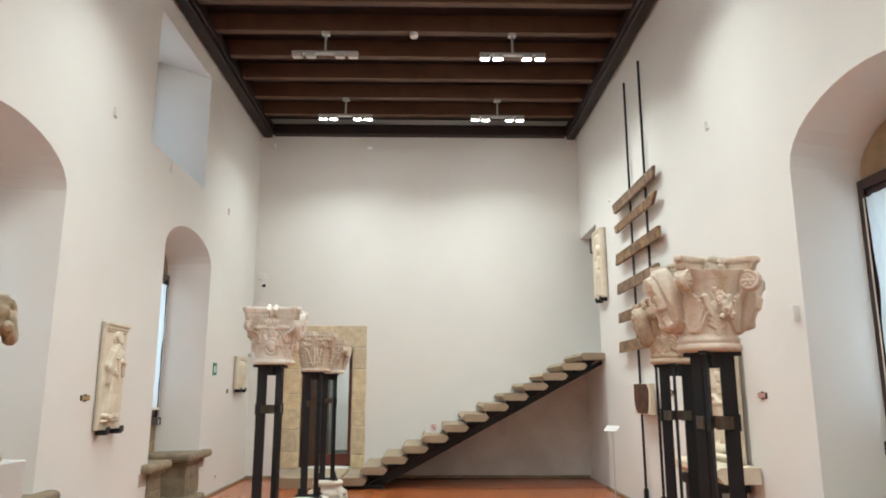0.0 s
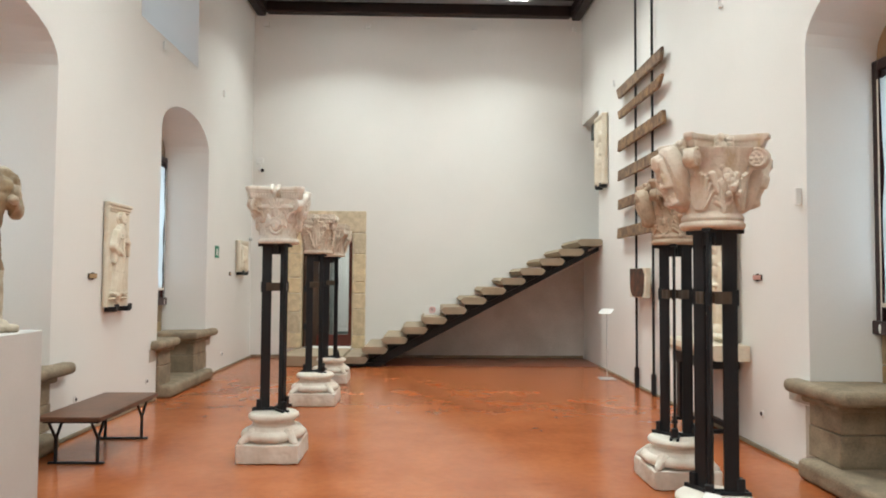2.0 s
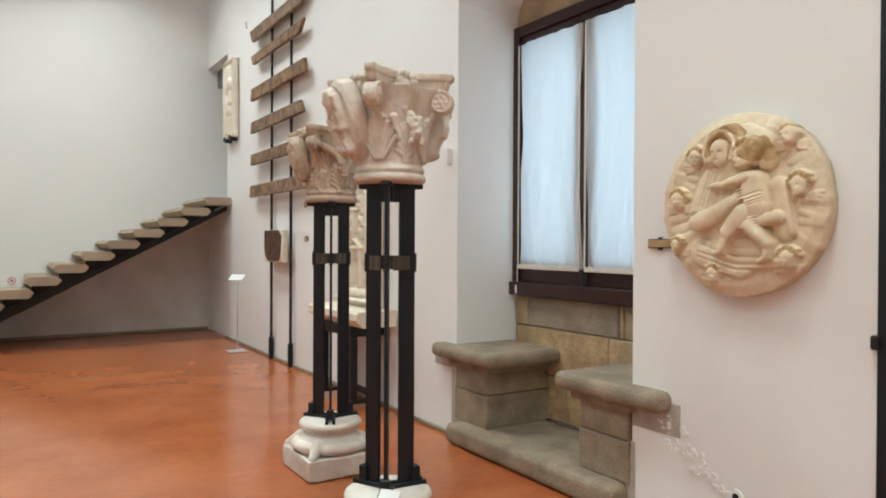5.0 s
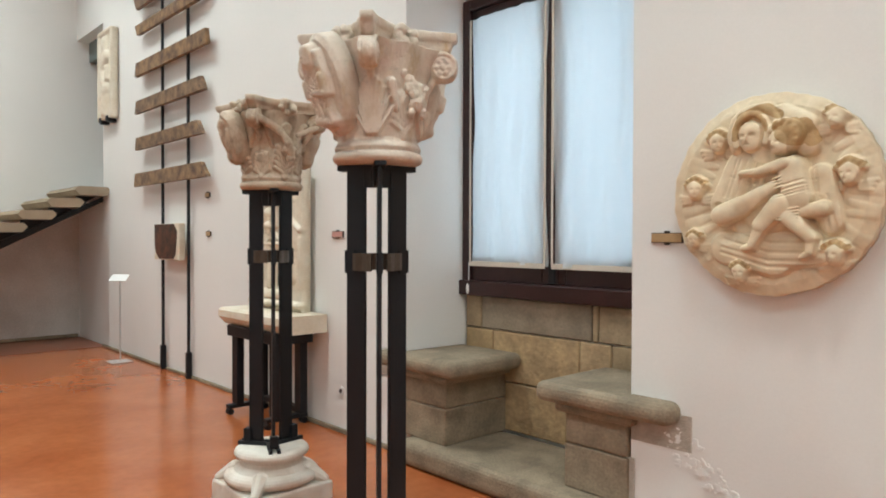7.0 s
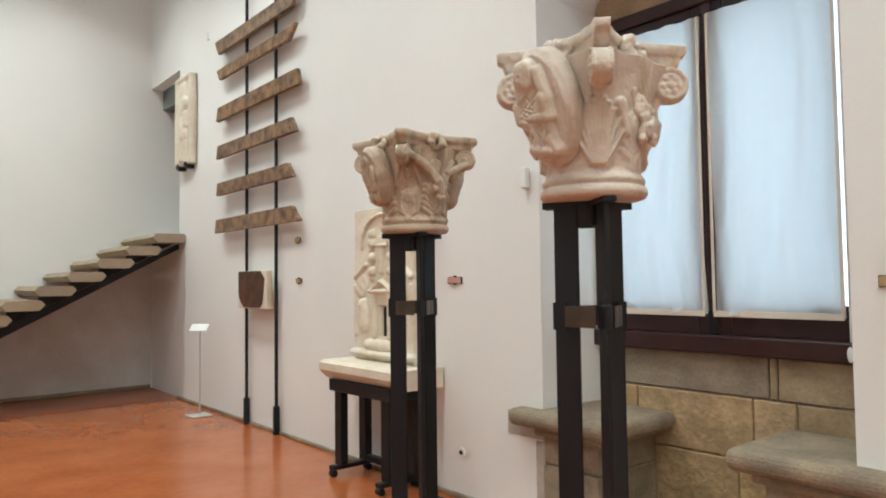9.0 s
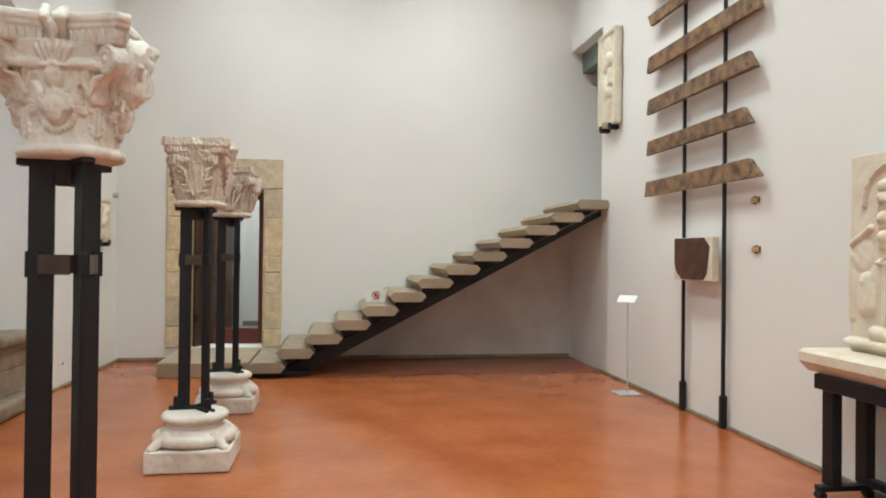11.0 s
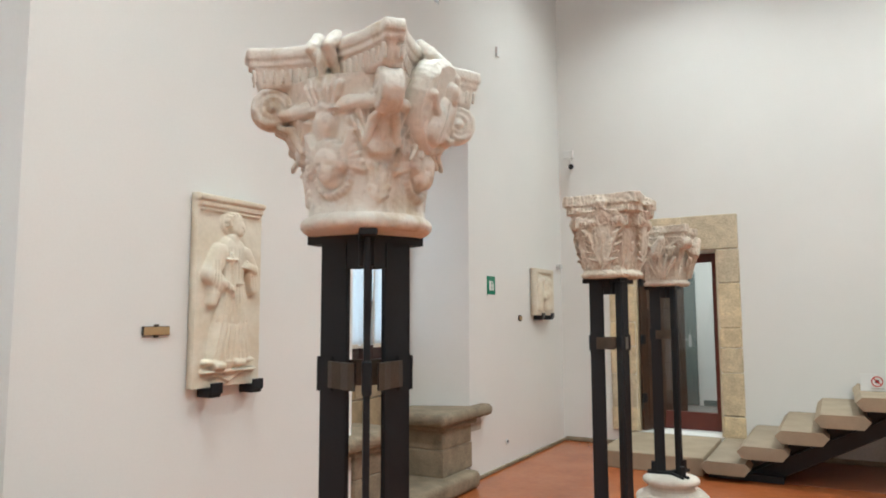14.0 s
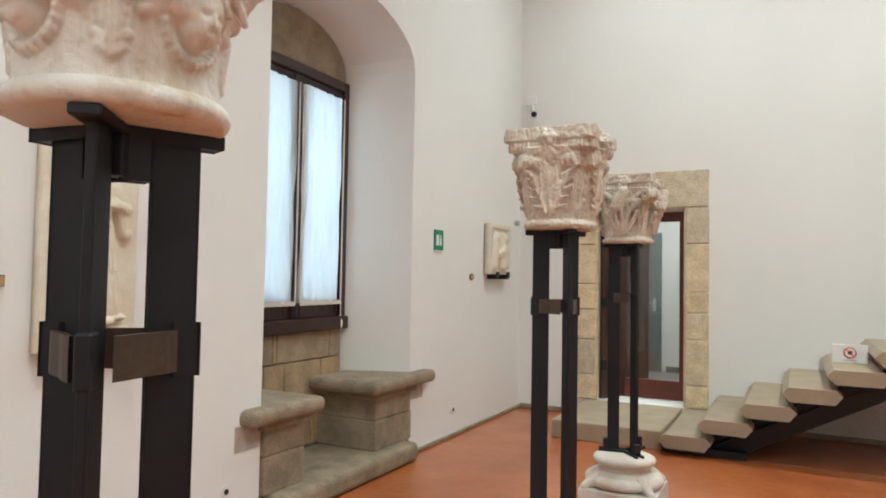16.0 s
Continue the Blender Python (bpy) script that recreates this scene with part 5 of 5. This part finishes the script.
# child
tondo += [(.085, .10, .11, -.02, .062, .068, .066, .040), (.06, .125, -.05, .095, .030, .022, .096, .022), (-.05, .095, -.125, .092, .020, .013, .094, .016), (.04, -.050, -.04, -.14, .052, .038, .080, .036), (-.04, -.14, -.075, -.225, .034, .022, .080, .026),
          (-.075, -.235, -.115, -.240, .020, .015, .080, .018), (.08, -.105, .165, -.195, .046, .030, .076, .032), (.165, -.200, .165, -.250, .026, .022, .076, .024), (.165, -.255, .130, -.275, .020, .014, .076, .018)]
tondo += folds(.03, .0, .15, .03, 4, .022, .006, .008) + folds(.16, .10, .17, .0, 3, .015, .007, .010)
tondo += [(.065, .235, .080, .255, .066, .064, .080, .036)] + face_of(.040, .212, .046, .054, .098, .032, -.35)
tondo += [(.05 + .052 * math.cos(q), .248 + .048 * math.sin(q), .055 + .058 * math.cos(q), .252 + .052 * math.sin(q), .020, .018, .086, .028) for q in np.linspace(-.6, 2.6, 7)]
hair += [(.085, .26, .10, .25, .058, .055, 1, 0), (.04, .285, .09, .29, .028, .030, 1, 0), (-.150, .27, -.125, .34, .014, .018, 1, 0), (-.125, .34, -.03, .375, .022, .024, 1, 0), (-.03, .375, .03, .34, .024, .02, 1, 0), (.13, .28, .16, .22, .035, .030, 1, 0)]
for u, v, r, way in cherubs:
    tondo += [(u, v + r * .5, u, v + r * .6, r * 1.12, r * 1.08, .030, .022)] + face_of(u, v, r * .86, r, .040, .028, way)
    tondo += [(u + r * 1.0 * math.cos(q), v + r * .45 + r * .75 * math.sin(q), u + r * 1.05 * math.cos(q), v + r * .5 + r * .8 * math.sin(q), r * .32, r * .30, .036, .018) for q in np.linspace(.1, 3.0, 6)]
    for s in (-1, 1):
        tondo += [(u + s * r * .7, v - r * (.8 + .22 * i), u + s * r * (1.9 - .2 * i), v - r * (.55 + .40 * i), .012, .010, .006, .008) for i in range(3)]
    hair += [(u + r * 1.0 * math.cos(q), v + r * .55 + r * .75 * math.sin(q), u, v + r * 1.35, r * .30, r * .24, 1, 0) for q in (.3, 1.57, 2.84)]
up_by = lambda rows: [(x0 + .035, z0 + .45, x1 + .035, z1 + .45, r0, r1, step * .72, dome * .8) for x0, z0, x1, z1, r0, r1, step, dome in rows]
ob = relief("round_relief", .90, .90, .085, (), TAN, 380, disc=True, fold=0, rough=.0010, seed=4, field=up_by(tondo), paint=(GILT_HAIR, up_by(hair)))
ob.matrix_world = RIGHT_WALL(1.19, 1.33, .004)
tagged(ob, "round tan stucco relief of mother and child", "relief")

# large arcaded relief standing on a slab and iron trestle
arcade = [(-.40, .22, -.40, .62, .03, .03, .02), (-.40, .70, -.24, .80, .025, .025, .03), (.40, .22, .40, .62, .03, .03, .02), (.40, .70, .24, .80, .025, .025, .03), (-.32, .62, -.32, .64, .10, .10, .015), (.32, .62, .32, .64, .10, .10, .015),
          (-.27, .30, -.27, .42, .07, .055, .05), (-.27, .47, -.27, .48, .042, .042, .055), (.27, .30, .27, .42, .07, .055, .05), (.27, .47, .27, .48, .042, .042, .055), (-.17, .58, .17, .58, .02, .02, .04),
          (-.12, .60, .0, .66, .018, .018, .04), (.12, .60, .0, .66, .018, .018, .04), (-.11, .20, -.11, .56, .022, .022, .035), (.11, .20, .11, .56, .022, .022, .035), (0, .74, 0, 1.02, .022, .03, .05), (-.06, .96, .06, .96, .015, .015, .04)]
for s in (-1, 1):
    for v in (.74, .86, .98, 1.06):
        arcade += [(s * .13, v, s * .13, v + .01, .038, .036, .045), (s * .15, v - .05, s * .14, v, .03, .03, .03)]
for i in range(14):
    a, b = math.pi * i / 14, math.pi * (i + 1) / 14
    arcade.append((.30 * math.cos(a), .95 + .27 * math.sin(a), .30 * math.cos(b), .95 + .27 * math.sin(b), .016, .016, .025))
arcade += [(-.42, .06, .42, .06, .03, .03, .06), (-.20, .13, .20, .13, .05, .05, .05)]
ob = relief("arcade_relief", .84, 1.28, .09, arcade, CREAM, 170, rim=.0, fold=.002, seed=6, sunk=[(-.055, .055, .20, .46, -.05)])
ob.matrix_world = RIGHT_WALL(5.42, .952, .055)
tagged(ob, "cream carved arcade relief leaning over a stone slab", "relief")
# black sheet in the sunk doorway, put in for the shade of the hollow
void = mesh_of("relief_door_void", prism([(-.05, .205), (.05, .205), (.05, .42)] + [(.05 * math.cos(math.pi * i / 8), .42 + .05 * math.sin(math.pi * i / 8)) for i in range(1, 9)], "y", -.0445, -.041), IRON, ob, "black sheet for the shade in the hollow doorway")
slab = tagged(mesh_of("stone_slab", prism([(W - .02, .80), (W - .36, .80), (W - .43, .87), (W - .43, .93), (W - .40, .95), (W - .02, .95)], "y", 4.80, 5.97), CREAM), "thick cream stone slab lying on the trestle", "slab")
trestle = thing("iron_trestle", "black iron trestle table on small castors", "trestle")
part("top_frame", box(W - .40, W - .04, 4.98, 5.86, .70, .798, .006, 1), IRON, trestle)
for yy in (5.08, 5.76):
    for xx in (W - .34, W - .10):
        part("leg", box(xx - .035, xx + .035, yy - .05, yy + .05, .09, .70, .004, 1), IRON, trestle)
    rail = part("foot_rail", box(W - .44, W - .05, yy - .035, yy + .035, .055, .09, .004, 1), IRON, trestle)
    for xx in (W - .42, W - .08):
        part("castor", rod(bmesh.new(), (xx, yy - .03, .028), (xx, yy + .03, .028), .027, 14), IRON, rail)
part("stretcher", box(W - .13, W - .07, 5.13, 5.71, .09, .14, .004, 1), IRON, trestle)

# painted planks on two iron uprights
rack = thing("upright_rack", "two tall black iron uprights fixed to the wall", "uprights")
for yy in (8.30, 7.55):
    up = part("upright", box(W - .065, W - .035, yy - .014, yy + .014, .05, 6.43, .002, 1), IRON, rack)
    part("upright_foot", box(W - .08, W - .02, yy - .024, yy + .024, .004, .30, .004, 1), IRON, up)
PLANKS = [(4.555, .17, (9.02, 9.12, 7.00, 7.05)), (4.205, .14, (8.98, 9.06, 6.99, 7.14)), (3.71, .17, (9.07, 9.03, 6.97, 6.93)), (3.235, .16, (9.07, 9.03, 7.10, 6.98)), (2.775, .15, (9.07, 9.03, 7.17, 7.04)), (2.315, .165, (9.10, 9.07, 7.08, 6.92))]
for zc, hh, (lb, lt, rt, rb) in PLANKS:
    bm = prism([(lb, zc - hh / 2), (rb, zc - hh / 2), (rt, zc + hh / 2), (lt, zc + hh / 2)], "x", W - .115, W - .067)
    bmesh.ops.bevel(bm, geom=bm.edges[:], offset=.006, segments=1, affect="EDGES")
    for v in bm.verts:
        v.co += Vector((random.uniform(-.003, .003), 0, random.uniform(-.005, .005)))
    pl = tagged(mesh_of("painted_plank", bm, PLANK), "old brown painted ceiling plank with faded figures", "plank", "painted planks")
    part("peg", rod(bmesh.new(), (W - .118, rb + .12, zc - hh * .2), (W - .112, rb + .12, zc - hh * .2), .010, 8), IRON, pl)
panel = thing("panel_painting", "small dark painted wooden panel with pale border", "panel")
part("board", box(W - .14, W - .067, 7.60, 8.33, 1.33, 1.75, .008, 1), CREAM, panel)
bm = prism([(7.69, 1.40), (7.75, 1.345), (8.16, 1.34), (8.27, 1.41), (8.31, 1.50), (8.31, 1.745), (7.74, 1.745), (7.64, 1.66)], "x", W - .146, W - .1405)
part("paint_layer", bm, PAINTED, panel, "dark red-brown faded painting")

# floor-standing text holder
stand = thing("text_stand", "thin clear text stand with a white sheet", "stand")
part("base_plate", box(6.24, 6.50, 9.06, 9.32, .001, .012, .003, 1), STEEL, stand)
part("stem", rod(bmesh.new(), (6.38, 9.2, .012), (6.38, 9.2, 1.06), .008), STEEL, stand)
part("sheet", box(-.105, .105, -.075, .075, -.003, .003, m=pose(6.37, 9.2, 1.075, 30, 0, -40)), WHITE, stand)

# exit sign, camera, sprinkler boxes, clips
sign = thing("exit_sign", "green emergency exit sign on the wall", "sign", at=LEFT_WALL(9.73, 2.0))
part("panel", box(-.095, .095, -.012, 0, -.10, .10, .002, 1), GREEN, sign)
part("pictogram", box(-.06, -.005, -.014, -.0122, -.055, .05, bm=box(.015, .05, -.014, -.0122, -.055, .02, bm=box(.02, .045, -.014, -.0122, .025, .045))), WHITE, sign, "white running pictogram")
part("lower_strip", box(-.095, .095, -.012, 0, -.118, -.102), WHITE, sign)
cctv = thing("security_camera", "white wall bracket with a small dark camera", "camera", at=BACK_WALL(.15, 3.86))
part("mount", box(-.07, .07, -.05, 0, -.02, .10, .012, 2), WHITE, cctv)
part("arm", rod(bmesh.new(), (.02, -.04, -.01), (.05, -.09, -.12), .012), WHITE, cctv)
part("body", rod(bmesh.new(), (.03, -.04, -.14), (.09, -.19, -.17), .042, 18), WHITE, cctv)
part("lens", rod(bmesh.new(), (.0902, -.1905, -.1701), (.094, -.2, -.172), .036, 16), IRON, cctv, "black lens")
for xx in (.24, 2.265, 4.42, 6.48):
    g = thing("wall_sensor", "small white sensor box high on the wall", "sensor", "wall sensors", BACK_WALL(xx, 6.66))
    part("body", box(-.055, .055, -.07, 0, -.04, .06, .01, 2), WHITE, g)
for m in (LEFT_WALL(5.47, 4.66), LEFT_WALL(9.95, 4.67), LEFT_WALL(7.22, 4.57), RIGHT_WALL(5.40, 4.53), RIGHT_WALL(9.6, 4.85)):
    g = thing("wall_clip", "small white wall clip", "clip", "wall clips", m)
    part("body", box(-.03, .03, -.03, 0, -.012, .012, .003, 1, box(-.03, -.018, -.03, 0, .0125, .10, .003, 1)), WHITE, g)
g = thing("wall_detector", "slim white detector by the niche", "detector", at=RIGHT_WALL(3.90, 2.30))
part("body", box(-.022, .022, -.05, 0, -.07, .07, .008, 2), WHITE, g)
g = thing("wall_hook", "small grey wall fitting near the corner", "fitting", at=LEFT_WALL(11.84, 2.33))
part("body", rod(bmesh.new(), (0, 0, 0), (0, -.06, 0), .035, 14), STEEL, g)
for m in (RIGHT_WALL(4.61, .337), RIGHT_WALL(1.23, .31), LEFT_WALL(10.11, .27), LEFT_WALL(6.92, .28), LEFT_WALL(5.15, .36)):
    g = thing("cable_outlet", "round white cable outlet with dark centre", "outlet", "cable outlets", m)
    part("ring", rod(bmesh.new(), (0, 0, 0), (0, -.012, 0), .036, 18), WHITE, g)
    part("hole", rod(bmesh.new(), (0, -.0121, 0), (0, -.016, 0), .018, 14), IRON, g)


# ---- lamps ----
def spot_bar(x, y, lit):
    g = thing("spot_bar", "grey ceiling spot bar with four square heads, " + ("switched on" if lit else "switched off"), "lamp", "ceiling spot bars", pose(x, y, 6.65))
    part("mount", box(-.06, .06, -.06, .06, .31, .3505, .006, 1), STEEL, g)
    part("stem", rod(bmesh.new(), (0, 0, .03), (0, 0, .31), .018), STEEL, g)
    part("bar", box(-.50, .50, -.05, .05, -.005, .03, .006, 1), STEEL, g)
    for s in (-.42, -.22, .22, .42):
        head = part("head", box(s - .075, s + .075, -.075, .075, -.055, -.006, .01, 2, m=pose(0, 0, 0, 12, 0, 0)), STEEL, g)
        part("led_face", box(s - .062, s + .062, -.062, .062, -.060, -.0555, m=pose(0, 0, 0, 12, 0, 0)), LED if lit else WHITE, head)


for lx, ly, lit in LAMPS:
    spot_bar(lx, ly, lit)
g = thing("smoke_detector", "round white smoke detector under a joist", "detector", at=pose(3.27, 7.845, H + .10))
part("body", lathe([(.06, -.06), (.065, -.02), (.065, 0)], 24), WHITE, g)

# ---- bench ----
bench = thing("bench", "dark brown wooden bench on thin iron legs", "bench")
part("seat", box(.27, .80, 3.95, 5.20, .385, .425, .008, 2), BENCH, bench)
part("seat_frame", box(.31, .76, 4.0, 5.15, .365, .3845), IRON, bench)
for yy in (4.12, 5.03):
    for xx in (.36, .71):
        bm = rod(bmesh.new(), (xx, yy, .004), (xx, yy, .22), .014)
        rod(bm, (xx, yy, .21), (xx, yy - .12, .37), .012)
        rod(bm, (xx, yy, .21), (xx, yy + .12, .37), .012)
        part("leg", bm, IRON, bench)
    part("foot_bar", box(.30, .77, yy - .012, yy + .012, .003, .02, .002, 1), IRON, bench)

# ---- statue on its pedestal ----
pedestal = tagged(mesh_of("pedestal", box(.31, .86, 2.42, 2.94, 0.002, 1.215, .006, 1), BOXGREY), "plain pale grey square pedestal", "pedestal")
bm = box(-.19, .19, -.17, .17, 0, .05, .01, 1)
limb(bm, (-.07, 0, .06), (-.06, .02, .42), .055, .075)
limb(bm, (.08, -.05, .06), (.07, .0, .42), .05, .075)
limb(bm, (.08, -.05, .05), (.10, -.13, .05), .045, .035)
limb(bm, (-.07, 0, .05), (-.06, -.10, .05), .045, .035)
limb(bm, (0, .01, .40), (0, .02, .72), .135, .115)
limb(bm, (.0, .01, .72), (0, .02, .98), .13, .145)
limb(bm, (-.13, .02, 1.02), (.13, .02, 1.02), .075, .075)
limb(bm, (.17, .0, 1.0), (.19, -.05, .78), .06, .05)
limb(bm, (.19, -.05, .78), (.12, -.17, .86), .044, .030)
limb(bm, (-.17, .0, 1.0), (-.20, -.02, .74), .06, .05)
limb(bm, (-.20, -.02, .74), (-.08, -.16, .70), .045, .035)
limb(bm, (.10, -.06, .95), (-.10, -.08, .45), .07, .09)
limb(bm, (-.12, .03, .9), (-.15, .05, .20), .07, .10)
limb(bm, (0, .02, 1.08), (0, 0, 1.16), .055, .055)
ball(bm, (0, -.02, 1.24), .078, .09, .105)
ball(bm, (0, .015, 1.26), .095, .095, .10)
ball(bm, (0, -.07, 1.175), .045, .045, .06)
statue = mesh_of("statue", bm, STATUE)
fused(statue, .009, .006, 14, .014)
statue.data.materials.append(ROBE)
for p in statue.data.polygons:
    c = p.center
    p.material_index = int((.40 < c.z < 1.07 and c.y > -.17 and not (c.x > .15 and c.z < .97)) or (c.z > 1.285) or (c.z > 1.2 and c.y > .03) or (c.z < 1.19 and c.z > 1.13 and c.y < -.06))
statue.matrix_world = pose(.58, 2.68, 1.217, 0, 0, 52)
tagged(statue, "weathered cream statue of a draped bearded man", "statue")

# flaking plaster beside the right-hand seat
flakes = bmesh.new()
for i in range(80):
    f = i / 79
    c = Vector((W - .002, 1.70 - .42 * f + random.uniform(-.07, .07) * (1 - f * .5), .56 - .27 * f + random.uniform(-.08, .08) * (1.1 - f)))
    r = random.uniform(.006, .024)
    vs = [flakes.verts.new(c + Vector((-random.uniform(.0015, .005), r * random.uniform(.6, 1.4) * math.cos(a), r * random.uniform(.5, 1.1) * math.sin(a)))) for a in (0, 1.2, 2.4, 3.7, 5.0)]
    mid = flakes.verts.new(c + Vector((-.005, 0, 0)))
    back = [flakes.verts.new(Vector((W, v.co.y, v.co.z))) for v in vs]
    for j in range(5):
        flakes.faces.new((vs[j], vs[(j + 1) % 5], mid))
        flakes.faces.new((vs[j], vs[(j + 1) % 5], back[(j + 1) % 5], back[j]))
tagged(mesh_of("plaster_flakes", flakes, PLASTER), "flaking curled white plaster on the wall", "plaster", kind="stuff")
